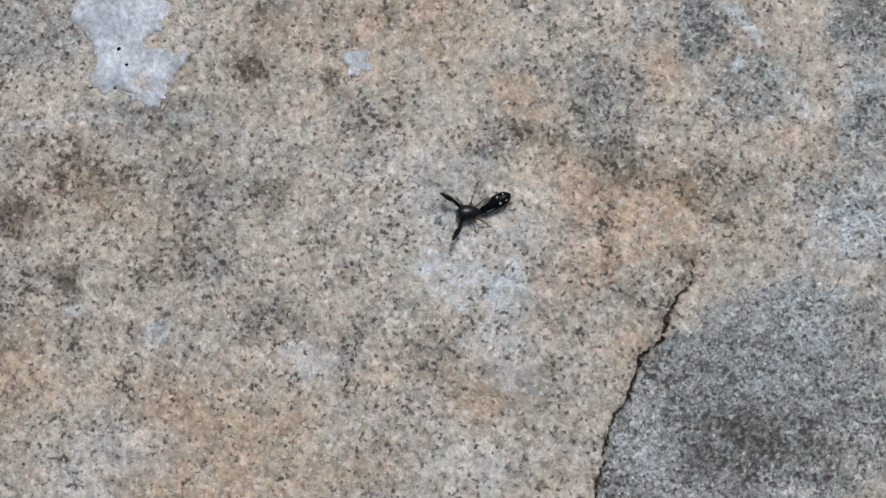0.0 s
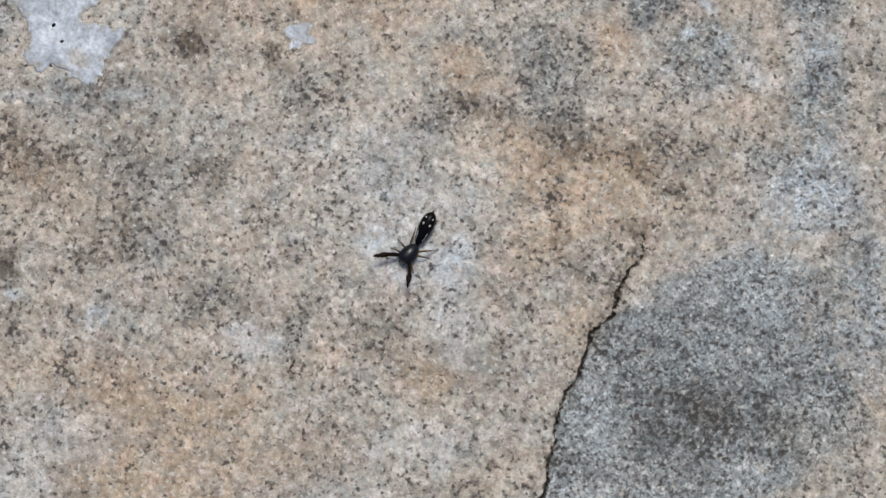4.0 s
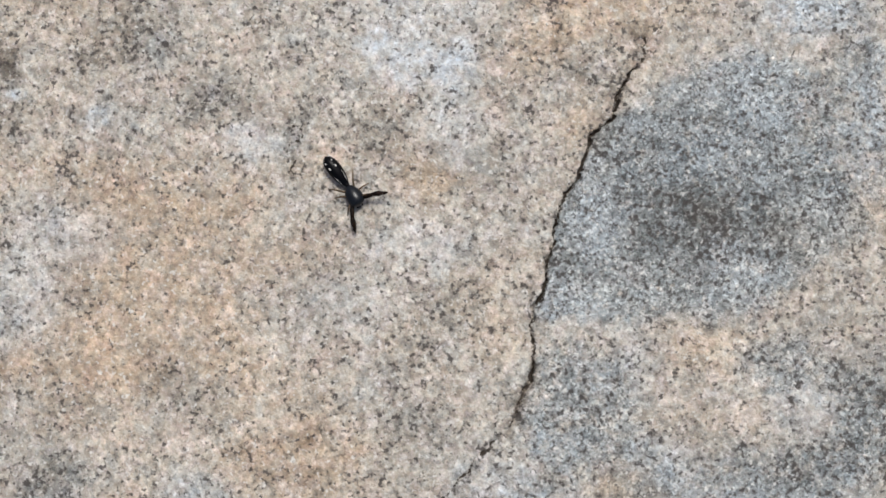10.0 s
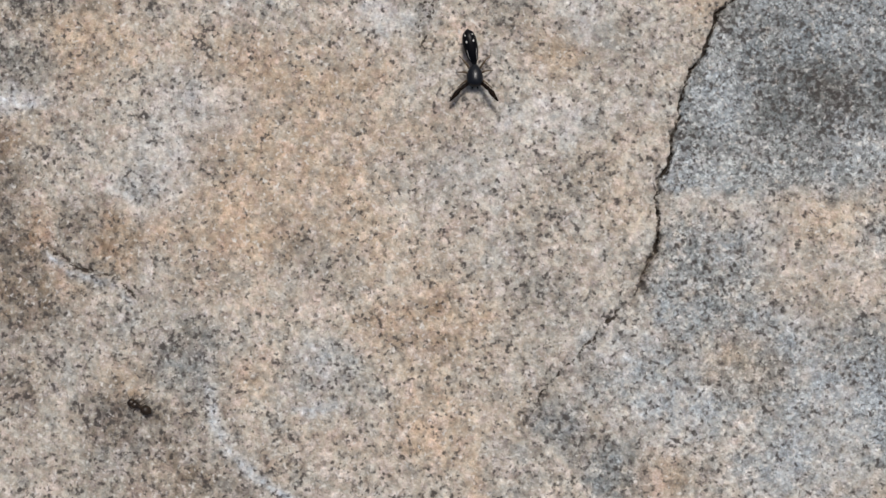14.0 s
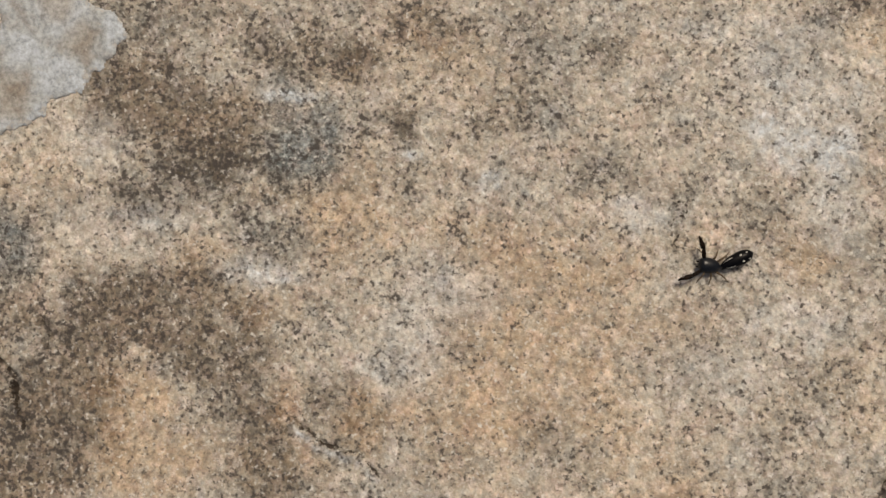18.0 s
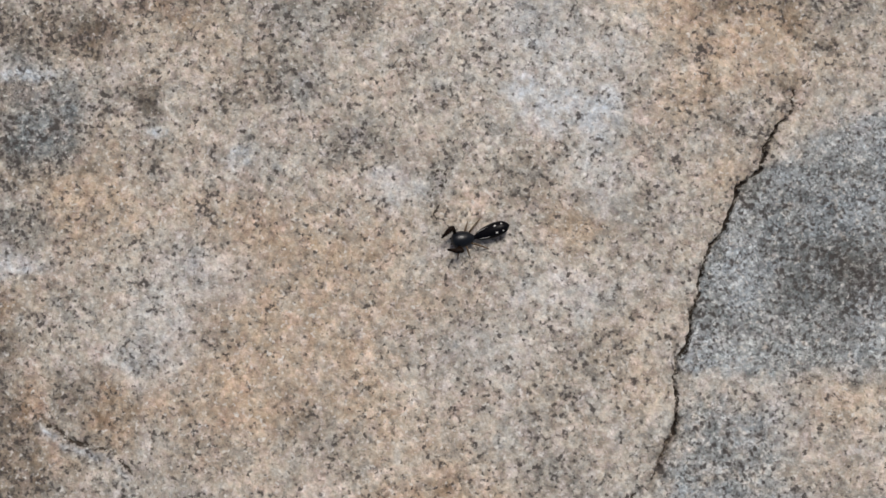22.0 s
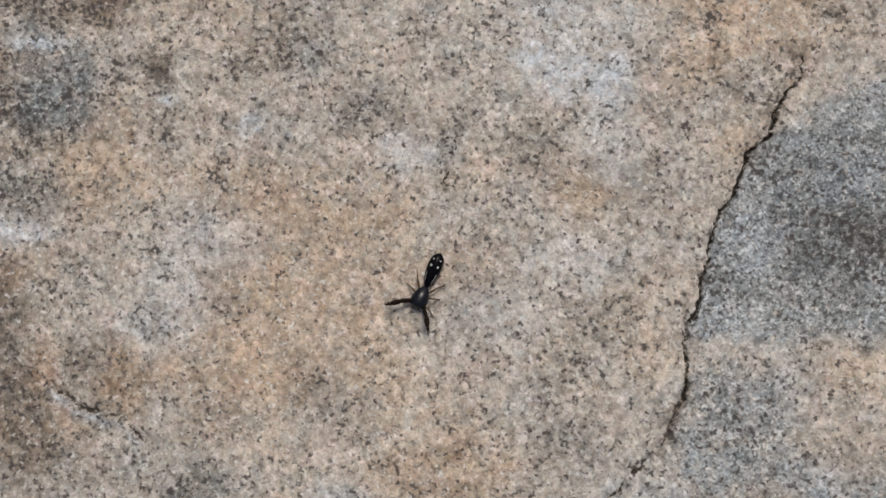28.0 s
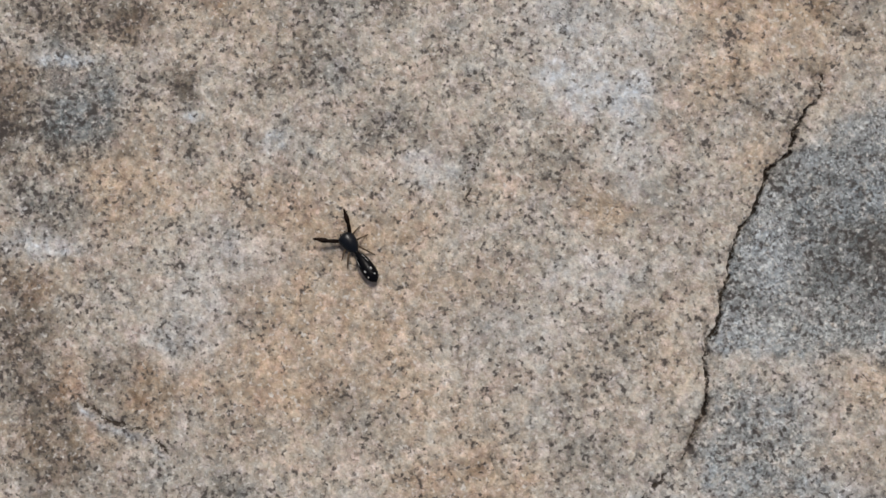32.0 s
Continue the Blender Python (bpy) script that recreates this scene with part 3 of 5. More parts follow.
stain("ochre", 6.3, -44.5, 5.5, 2.9, 0, 1.0, 0.50)
stain("ochre", 8.7, -38.8, 4.0, 2.0, 0, 1.0, 0.25)
stain("pale", 18.6, -44.5, 3.3, 3.3, 0, 0.8, 0.36)
stain("pale", -1.3, -38.1, 2.7, 4.0, 0, 0.8, 0.29)
stain("speck", -8.9, -27.0, 2.8, 1.8, 0, 0.8, 0.82)
stain("speck", 7.0, -21.7, 7.7, 4.2, 0, 0.8, 1.30)
stain("brown", 8.0, -21.5, 7.4, 4.2, 0, 0.8, 0.32)
stain("speck", 5.0, -17.2, 7.4, 4.7, 0, 0.8, 0.60)
stain("grey", 26.1, -11.3, 2.9, 8.0, 0, 0.6, 0.55)
stain("pale", 25.9, -8.6, 2.7, 5.3, 0, 0.8, 0.30)
stain("speck", 6.2, -27.4, 4.0, 1.7, 0, 0.8, 0.49)
stain("speck", 11.2, -8.5, 6.7, 4.0, 0, 0.8, 0.25)
stain("pale", 10.5, -5.1, 5.4, 2.7, 0, 0.8, 0.25)
stain("pale", 12.2, -27.4, 2.7, 1.6, 0, 0.8, 0.36)
stain("pale", -9.3, -31.4, 3.4, 1.6, 0, 0.8, 0.29)
stain("speck", 17.4, -16.8, 0.7, 1.1, 0, 0.8, 1.20)
stain("ochre", 18.9, -24.8, 5.3, 3.3, 0, 1.0, 0.40)
stain("ochre", 26.0, -21.1, 2.7, 2.0, 0, 1.0, 0.70)
stain("brown", 20.1, -33.2, 4.0, 2.7, 0, 0.8, 0.19)
stain("grey", 16.1, -38.8, 4.6, 3.3, 0, 0.6, 0.50)
stain("ochre", 22.7, -38.2, 4.0, 2.6, 0, 1.0, 0.40)
stain("speck", 25.6, -44.5, 3.0, 4.0, 0, 0.8, 0.75)
stain("grey", 25.2, -44.5, 4.0, 5.9, 0, 0.6, 0.90)
stain("speck", 21.8, -50.8, 5.3, 3.0, 0, 0.8, 0.40)
stain("grey", 21.2, -50.8, 6.6, 4.0, 0, 0.6, 0.50)
stain("ochre", -1.8, -53.3, 1.7, 1.0, 0, 1.0, 0.90)
stain("pale", 1.9, -50.2, 4.0, 2.7, 0, 0.8, 0.29)
stain("speck", -16.4, -41.5, 0.9, 4.0, 20, 0.8, 0.70)
stain("ochre", 20.0, 1.0, 3.3, 2.7, 0, 1.0, 0.40)
stain("grey", 24.6, -3.2, 4.0, 4.0, 0, 0.6, 0.50)
stain("speck", 27.8, -13.0, 0.9, 0.9, 0, 0.8, 1.20)
stain("speck", -72.3, -56.7, 4.4, 4.1, -10, 0.8, 0.80)
stain("grey", -72.3, -56.0, 3.5, 3.3, 0, 0.6, 0.30)
stain("brown", -76.1, -62.9, 4.7, 3.4, 0, 0.8, 0.71)
stain("brown", -71.8, -69.5, 5.6, 3.1, 0, 0.8, 0.86)
stain("speck", -83.8, -68.9, 4.0, 3.1, 0, 0.8, 0.80)
stain("brown", -82.5, -61.6, 3.6, 2.4, 0, 0.8, 0.45)
stain("brown", -67.3, -61.8, 0.7, 2.8, 25, 0.8, 0.36)
stain("brown", -62.3, -67.3, 0.8, 1.8, 25, 0.8, 0.41)
stain("ochre", -62.0, -66.6, 2.1, 3.5, 20, 1.0, 0.60)
stain("speck", -63.0, -70.9, 3.5, 1.3, -35, 0.8, 0.90)
stain("speck", -55.1, -54.8, 3.5, 2.8, 0, 0.8, 0.66)
stain("pale", -55.1, -54.8, 3.2, 2.5, 0, 0.8, 0.36)
stain("pale", -55.7, -59.8, 2.4, 0.8, 0, 0.8, 0.70)
stain("speck", -50.7, -55.6, 2.1, 1.4, 0, 0.8, 0.70)
stain("ochre", -41.8, -62.0, 4.3, 4.8, 0, 1.0, 0.80)
stain("ochre", -36.2, -68.5, 1.1, 2.9, 0, 1.0, 1.00)
stain("brown", -36.2, -68.8, 0.8, 2.1, 0, 0.8, 0.14)
stain("ochre", -32.1, -60.2, 2.8, 2.1, 0, 1.0, 0.50)
stain("ochre", -53.6, -63.1, 4.2, 2.8, 0, 1.0, 0.40)
stain("ochre", -63.5, -56.3, 2.8, 2.1, 0, 1.0, 0.60)
stain("speck", -40.4, -55.8, 2.9, 2.4, 0, 0.8, 0.74)
stain("speck", -34.5, -54.7, 2.5, 1.9, 0, 0.8, 0.33)
stain("speck", -27.3, -48.8, 4.8, 2.5, 20, 0.8, 0.41)
stain("speck", -26.3, -61.5, 3.2, 2.5, 0, 0.8, 0.53)
stain("grey", -26.3, -61.2, 2.7, 2.3, 0, 0.6, 0.40)
stain("grey", -19.1, -67.3, 3.1, 3.4, 0, 0.6, 0.50)
stain("speck", -19.1, -67.3, 3.4, 3.4, 0, 0.8, 0.74)
stain("brown", -20.8, -61.1, 2.7, 1.9, 0, 0.8, 0.19)
stain("pale", -17.0, -51.9, 3.8, 3.8, 0, 0.8, 0.40)
stain("pale", -10.9, -60.0, 5.1, 3.7, 0, 0.8, 0.47)
stain("grey", -10.9, -58.7, 6.1, 5.4, 0, 0.6, 0.40)
stain("grey", -6.8, -49.1, 5.4, 3.7, 0, 0.6, 0.60)
stain("pale", 8.7, -58.5, 5.4, 4.0, 0, 0.8, 0.43)
stain("pale", 3.3, -66.0, 6.1, 4.0, 0, 0.8, 0.43)
stain("grey", 5.3, -61.3, 14.8, 10.1, 0, 0.6, 0.55)
stain("ochre", -3.4, -54.5, 2.8, 2.6, 0, 1.0, 1.00)
stain("ochre", -11.6, -67.9, 3.7, 2.4, 0, 1.0, 0.60)
stain("ochre", -6.9, -64.1, 3.4, 2.0, 0, 1.0, 0.40)
stain("grey", 15.4, -57.8, 5.3, 8.0, 0, 0.6, 0.80)
stain("speck", 19.8, -49.0, 2.4, 5.3, 0, 0.8, 0.50)
stain("grey", 11.4, -51.7, 4.0, 4.0, 0, 0.6, 0.50)
stain("ochre", 6.1, -34.7, 3.7, 2.7, 0, 1.0, 0.30)
stain("pale", -21.1, -50.5, 1.4, 4.1, -35, 0.8, 0.29)
stain("brown", -110.5, -2.8, 7.4, 3.6, 0, 0.8, 0.45)
stain("brown", -102.3, -3.7, 4.4, 4.1, 0, 0.8, 0.60)
stain("speck", -103.6, -8.1, 3.7, 3.4, 0, 0.8, 0.82)
stain("speck", -89.8, -5.0, 4.5, 5.2, 0, 0.8, 0.94)
stain("grey", -89.8, -4.6, 4.1, 4.8, 0, 0.6, 0.50)
stain("brown", -96.6, -10.5, 3.4, 2.6, 0, 0.8, 0.38)
stain("ochre", -91.8, -11.5, 4.4, 2.2, 0, 1.0, 0.60)
stain("speck", -111.6, -12.1, 3.0, 1.6, -20, 0.8, 1.30)
stain("pale", -110.0, -15.3, 4.1, 1.0, -10, 0.8, 0.50)
stain("pale", -118.2, -5.4, 3.7, 3.0, 0, 0.8, 0.29)
stain("speck", -93.8, -17.3, 4.5, 3.1, 10, 0.8, 0.94)
stain("pale", -94.4, -21.7, 4.5, 0.8, -5, 0.8, 0.75)
stain("speck", -90.3, -23.7, 1.5, 1.6, 0, 0.8, 0.60)
stain("ochre", -103.2, -20.1, 3.7, 2.1, 0, 1.0, 0.80)
stain("pale", -116.7, -16.7, 5.2, 2.7, 0, 0.8, 0.29)
stain("brown", -102.4, -24.4, 4.4, 2.9, 0, 0.8, 0.68)
stain("brown", -116.2, -30.5, 4.9, 4.5, 0, 0.8, 0.83)
stain("brown", -100.7, -31.5, 6.6, 4.2, 0, 0.8, 0.94)
stain("brown", -118.8, -40.7, 4.9, 7.4, 0, 0.8, 0.90)
stain("brown", -110.3, -29.6, 4.4, 1.3, 0, 0.8, 0.45)
stain("speck", -101.1, -40.9, 1.8, 1.3, 0, 0.8, 1.00)
stain("brown", -94.5, -30.7, 2.6, 2.9, 0, 0.8, 0.52)
stain("brown", -112.7, -25.3, 4.4, 2.1, 0, 0.8, 0.45)
stain("brown", -95.3, -38.2, 2.6, 4.1, 0, 0.8, 0.52)
stain("brown", -94.4, -45.7, 4.4, 4.1, 0, 0.8, 0.60)
stain("brown", -93.4, -54.2, 4.3, 5.8, 0, 0.8, 0.38)
stain("ochre", -110.0, -39.0, 4.1, 2.8, 0, 1.0, 1.10)
stain("ochre", -106.8, -46.1, 5.6, 3.4, 0, 1.0, 1.10)
stain("ochre", -95.0, -25.8, 4.1, 1.9, 0, 1.0, 0.90)
stain("ochre", -91.5, -38.5, 1.6, 2.2, 0, 1.0, 1.00)
stain("brown", -85.6, -37.2, 3.6, 2.5, 0, 0.8, 0.26)
stain("brown", -80.4, -40.1, 2.2, 2.6, 0, 0.8, 0.30)
stain("ochre", -80.8, -39.9, 2.6, 3.3, 0, 1.0, 1.10)
stain("ochre", -87.1, -45.5, 2.9, 1.9, 0, 1.0, 0.80)
stain("speck", -94.6, -60.0, 3.6, 2.9, 0, 0.8, 0.66)
stain("speck", -101.2, -60.6, 3.6, 2.6, 0, 0.8, 0.61)
stain("ochre", -112.2, -59.3, 5.9, 3.7, 0, 1.0, 0.50)
stain("brown", -115.7, -45.0, 3.0, 2.7, 0, 0.8, 0.45)
stain("ochre", -80.3, -57.5, 2.9, 2.0, 0, 1.0, 1.00)
stain("speck", -84.5, -60.0, 2.7, 2.6, 0, 0.8, 0.61)
stain("speck", -77.5, -30.9, 3.2, 2.7, 0, 0.8, 0.61)
stain("pale", -75.0, -29.4, 4.3, 3.6, 0, 0.8, 0.50)
stain("pale", -70.5, -22.9, 5.0, 3.3, 0, 0.8, 0.47)
stain("pale", -79.6, -33.1, 2.2, 1.4, 0, 0.8, 0.43)
stain("pale", -67.0, -8.7, 1.6, 1.0, 0, 0.8, 0.70)
stain("pale", -77.1, -5.4, 0.9, 0.6, 0, 0.8, 0.80)
stain("speck", -77.1, -6.6, 1.4, 4.3, 0, 0.8, 0.60)
stain("speck", -66.0, -7.7, 1.0, 1.7, 0, 0.8, 0.95)
stain("speck", -61.7, -11.5, 1.0, 1.3, 0, 0.8, 0.80)
stain("speck", -68.5, -15.4, 2.9, 1.3, 0, 0.8, 0.55)
stain("ochre", -65.7, -18.5, 3.1, 2.7, 0, 1.0, 0.60)
stain("ochre", -81.5, -15.3, 4.3, 4.3, 0, 1.0, 0.60)
stain("ochre", -83.1, -10.3, 2.2, 5.8, 0, 1.0, 0.40)
stain("ochre", -58.1, -36.8, 7.7, 4.2, 0, 1.0, 0.70)
stain("ochre", -65.0, -43.3, 6.4, 4.2, 0, 1.0, 0.50)
stain("ochre", -73.6, -40.1, 2.9, 4.3, 0, 1.0, 0.50)
stain("ochre", -43.9, -42.6, 7.6, 4.9, 0, 1.0, 0.40)
stain("brown", -115.1, 8.8, 4.6, 4.6, 0, 0.8, 0.45)
stain("brown", -116.2, 2.2, 3.9, 3.1, 0, 0.8, 0.38)
stain("speck", -116.7, 10.3, 4.6, 3.9, 0, 0.8, 0.70)
stain("speck", -129.4, -21.7, 4.6, 4.6, 0, 0.8, 0.70)
stain("brown", -133.0, -26.5, 7.0, 4.7, 0, 0.8, 0.38)
stain("brown", -129.5, -32.3, 4.6, 3.1, 0, 0.8, 0.41)
stain("brown", -119.6, -30.3, 5.4, 3.8, 0, 0.8, 0.45)
stain("brown", -137.0, -24.4, 3.9, 4.7, 0, 0.8, 0.38)
stain("brown", -110.8, 2.8, 6.9, 5.1, 0, 0.8, 0.83)
stain("brown", -104.2, -5.2, 5.2, 5.0, 0, 0.8, 0.94)
stain("speck", -112.3, -11.7, 3.7, 3.2, 0, 0.8, 0.82)
stain("brown", -116.0, -1.6, 3.1, 3.1, 0, 0.8, 0.68)
stain("brown", -112.9, -13.2, 2.3, 2.0, 0, 0.8, 0.38)
stain("speck", -104.7, -10.9, 3.5, 2.6, 0, 0.8, 0.66)
stain("speck", -91.8, -9.9, 3.8, 1.8, 0, 0.8, 0.60)
stain("speck", -85.1, 6.3, 3.3, 2.6, 0, 0.8, 0.78)
stain("brown", -76.4, 11.9, 3.3, 2.7, 0, 0.8, 0.56)
stain("ochre", -75.5, 9.7, 3.0, 2.2, 0, 1.0, 0.80)
stain("brown", -71.1, 11.4, 1.5, 1.0, 0, 0.8, 0.36)
stain("speck", -60.5, 7.3, 5.9, 4.1, 0, 0.8, 0.40)
stain("speck", -61.8, 2.8, 3.7, 1.3, 0, 0.8, 0.60)
stain("brown", -92.8, 9.0, 4.5, 3.5, 0, 0.8, 0.38)
stain("speck", -98.9, 7.9, 3.0, 2.3, 0, 0.8, 0.70)
stain("brown", -107.5, 11.8, 4.6, 3.5, 0, 0.8, 0.38)
stain("speck", -115.2, 11.9, 3.5, 3.1, 0, 0.8, 0.57)
stain("pale", -92.8, 1.4, 3.3, 0.8, 0, 0.8, 0.90)
stain("ochre", -97.6, -0.7, 3.0, 2.0, 0, 1.0, 0.70)
stain("speck", -129.2, -18.6, 3.5, 2.8, 0, 0.8, 0.78)
stain("speck", -130.0, -24.8, 3.9, 1.9, 0, 0.8, 1.00)
stain("grey", -129.5, -20.2, 3.6, 3.9, 0, 0.6, 0.50)
stain("brown", -127.4, -28.4, 3.1, 2.3, 0, 0.8, 0.38)
stain("brown", -109.1, -25.9, 7.6, 3.7, 0, 0.8, 0.75)
stain("brown", -117.7, -23.3, 4.6, 2.1, 0, 0.8, 0.45)
stain("brown", -120.1, -34.8, 3.8, 4.4, 0, 0.8, 0.90)
stain("brown", -120.4, -41.6, 5.1, 3.8, 0, 0.8, 0.90)
stain("brown", -128.7, -44.0, 4.9, 4.5, 0, 0.8, 1.12)
stain("brown", -126.8, -49.9, 7.7, 3.8, 0, 0.8, 0.98)
stain("brown", -102.6, -33.4, 6.0, 2.9, 0, 0.8, 0.79)
stain("brown", -96.9, -26.7, 2.9, 2.1, 0, 0.8, 0.68)
stain("ochre", -134.9, -33.4, 3.9, 4.7, 0, 1.0, 0.70)
stain("ochre", -112.0, -40.3, 4.3, 4.6, 0, 1.0, 1.20)
stain("ochre", -134.4, -39.4, 3.1, 2.3, 0, 1.0, 0.70)
stain("brown", -137.5, -42.7, 2.3, 3.1, 0, 0.8, 0.60)
stain("ochre", -105.8, -43.0, 4.5, 3.0, 0, 1.0, 0.70)
stain("ochre", -111.6, -47.8, 4.6, 3.0, 0, 1.0, 0.90)
stain("ochre", -129.3, -11.8, 7.0, 2.8, 0, 1.0, 0.60)
stain("ochre", -120.4, -17.4, 6.2, 2.3, 0, 1.0, 0.40)
stain("pale", -136.7, -5.2, 4.7, 2.0, 0, 0.8, 0.36)
stain("brown", -85.7, -38.2, 4.2, 2.5, -25, 0.8, 0.38)
stain("ochre", -80.8, -39.3, 2.1, 2.8, 0, 1.0, 1.20)
stain("brown", -94.5, -41.9, 4.2, 4.2, 0, 0.8, 0.56)
stain("speck", -100.6, -40.4, 3.0, 3.0, 0, 0.8, 0.61)
stain("brown", -91.2, -47.6, 4.2, 2.8, 0, 0.8, 0.38)
stain("pale", -76.0, -32.2, 4.9, 3.4, 0, 0.8, 0.47)
stain("speck", -78.0, -31.6, 2.2, 2.2, 0, 0.8, 0.61)
stain("pale", -96.4, -21.4, 4.5, 1.4, 0, 0.8, 0.70)
stain("speck", -94.4, -17.9, 4.2, 2.6, 0, 0.8, 0.66)
stain("ochre", -87.1, -13.4, 2.3, 3.5, 0, 1.0, 0.70)
stain("ochre", -63.6, -35.2, 8.8, 5.9, 0, 1.0, 0.75)
stain("ochre", -60.5, -23.9, 5.1, 2.9, 0, 1.0, 0.55)
stain("ochre", -68.3, -16.2, 4.4, 3.0, 0, 1.0, 0.40)
stain("ochre", -82.8, -9.5, 3.0, 3.7, 0, 1.0, 0.50)
stain("brown", -78.2, -1.6, 1.2, 2.4, 0, 0.8, 0.68)
stain("brown", -77.8, -10.9, 1.0, 1.8, 0, 0.8, 0.52)
stain("speck", -68.3, -1.3, 1.5, 1.8, 0, 0.8, 0.65)
stain("speck", -81.7, -1.3, 1.5, 1.2, 0, 0.8, 0.60)
stain("speck", -48.8, -8.2, 1.3, 1.7, 0, 0.8, 0.60)
stain("speck", -42.9, -12.3, 1.0, 3.2, 0, 0.8, 0.35)
stain("ochre", -67.8, -28.9, 8.9, 5.2, 0, 1.0, 0.60)
stain("ochre", -61.1, -21.3, 5.5, 3.8, 0, 1.0, 0.40)
stain("ochre", -50.9, -18.4, 4.1, 3.1, 0, 1.0, 0.45)
stain("ochre", -65.5, -37.0, 6.1, 3.1, 0, 1.0, 0.45)
stain("ochre", -40.8, -13.5, 3.4, 2.0, 0, 1.0, 0.40)
stain("brown", -85.4, 6.7, 4.5, 2.8, 0, 0.8, 0.41)
stain("speck", -62.4, 3.4, 5.0, 3.9, 20, 0.8, 0.40)
stain("speck", -59.0, 9.0, 6.2, 2.6, 0, 0.8, 0.35)
stain("brown", -52.2, 9.8, 3.4, 2.1, 0, 0.8, 0.34)
stain("speck", -51.5, -6.1, 3.4, 1.9, 0, 0.8, 0.57)
stain("pale", -48.3, -11.5, 2.5, 2.0, 0, 0.8, 0.36)
stain("ochre", -6.5, 8.8, 6.1, 3.1, 0, 1.0, 0.90)
stain("brown", -10.5, 6.6, 2.0, 1.1, 0, 0.8, 0.30)
stain("brown", -2.5, 9.6, 2.7, 1.6, 0, 0.8, 0.30)
stain("speck", 4.9, 9.6, 4.0, 2.7, 0, 0.8, 0.66)
stain("ochre", -9.1, 1.3, 4.0, 2.4, 0, 1.0, 0.70)
stain("pale", -29.7, -1.0, 4.1, 3.1, -40, 0.8, 1.15)
stain("pale", -23.0, -1.5, 2.6, 2.2, 0, 0.8, 1.10)
stain("pale", -32.9, 7.2, 5.5, 4.1, 0, 0.8, 0.40)
stain("pale", -27.4, 3.8, 6.1, 4.1, 0, 0.8, 0.65)
stain("pale", -24.7, 5.2, 2.0, 3.4, 0, 0.8, 0.29)
stain("pale", -22.5, -12.0, 2.0, 1.8, 0, 0.8, 0.36)
stain("brown", -31.3, -11.6, 3.1, 2.3, 0, 0.8, 0.22)
stain("ochre", -24.1, -15.9, 2.7, 1.2, 0, 1.0, 0.60)
stain("speck", -23.0, -31.4, 3.1, 2.3, 0, 0.8, 0.41)
stain("speck", -24.4, -20.7, 2.0, 1.3, 0, 0.8, 0.40)
stain("pale", -71.4, -20.8, 4.1, 2.8, 0, 0.8, 0.22)
stain("pale", -66.9, -9.7, 4.1, 2.8, 0, 0.8, 0.22)
stain("pale", -78.0, -30.5, 3.2, 2.8, 0, 0.8, 0.29)
stain("speck", -93.1, -3.9, 3.9, 6.3, 0, 0.8, 0.90)
stain("grey", -93.1, -3.2, 3.5, 5.6, 0, 0.6, 0.50)
stain("brown", -88.9, 7.3, 6.3, 3.2, 0, 0.8, 0.30)
stain("ochre", -2.9, -54.7, 3.0, 2.4, 0, 1.0, 2.00)
stain("grey", -13.5, -55.4, 8.9, 4.1, 0, 0.6, 0.40)
stain("ochre", -12.2, -68.7, 4.1, 2.3, 0, 1.0, 0.50)
stain("ochre", 10.8, -69.5, 4.0, 1.6, 0, 1.0, 0.50)
stain("brown", 5.7, -19.3, 2.7, 2.0, 0, 0.8, 0.45)
stain("pale", 9.7, -26.2, 2.7, 2.3, 0, 0.8, 0.35)
stain("pale", -10.4, -29.6, 1.7, 1.6, 0, 0.8, 0.35)
stain("ochre", -42.5, -52.1, 5.6, 3.2, 0, 1.0, 0.50)
stain("brown", -41.8, -48.3, 2.1, 1.4, 0, 0.8, 0.30)
stain("speck", -19.0, -65.7, 3.3, 3.1, 0, 0.8, 0.40)
stain("pale", -46.1, -11.6, 3.5, 1.7, 0, 0.8, 0.30)

# the slab's own unevenness, in millimetres
Z = 0.35 * fbm(X, Y, 40, 41, 3) + 0.16 * fbm(X, Y, 7, 43, 3) + 0.15 * fbm(X, Y, 1.3, 47, 3)
far_off = np.maximum(np.maximum(-148 - X, X - 36), np.maximum(-78 - Y, Y - 42))
Z += np.clip(far_off / 1000, 0, None) * 120 * fbm(X, Y, 900, 51, 4)
Z -= 0.12 * MASKS["brown"]


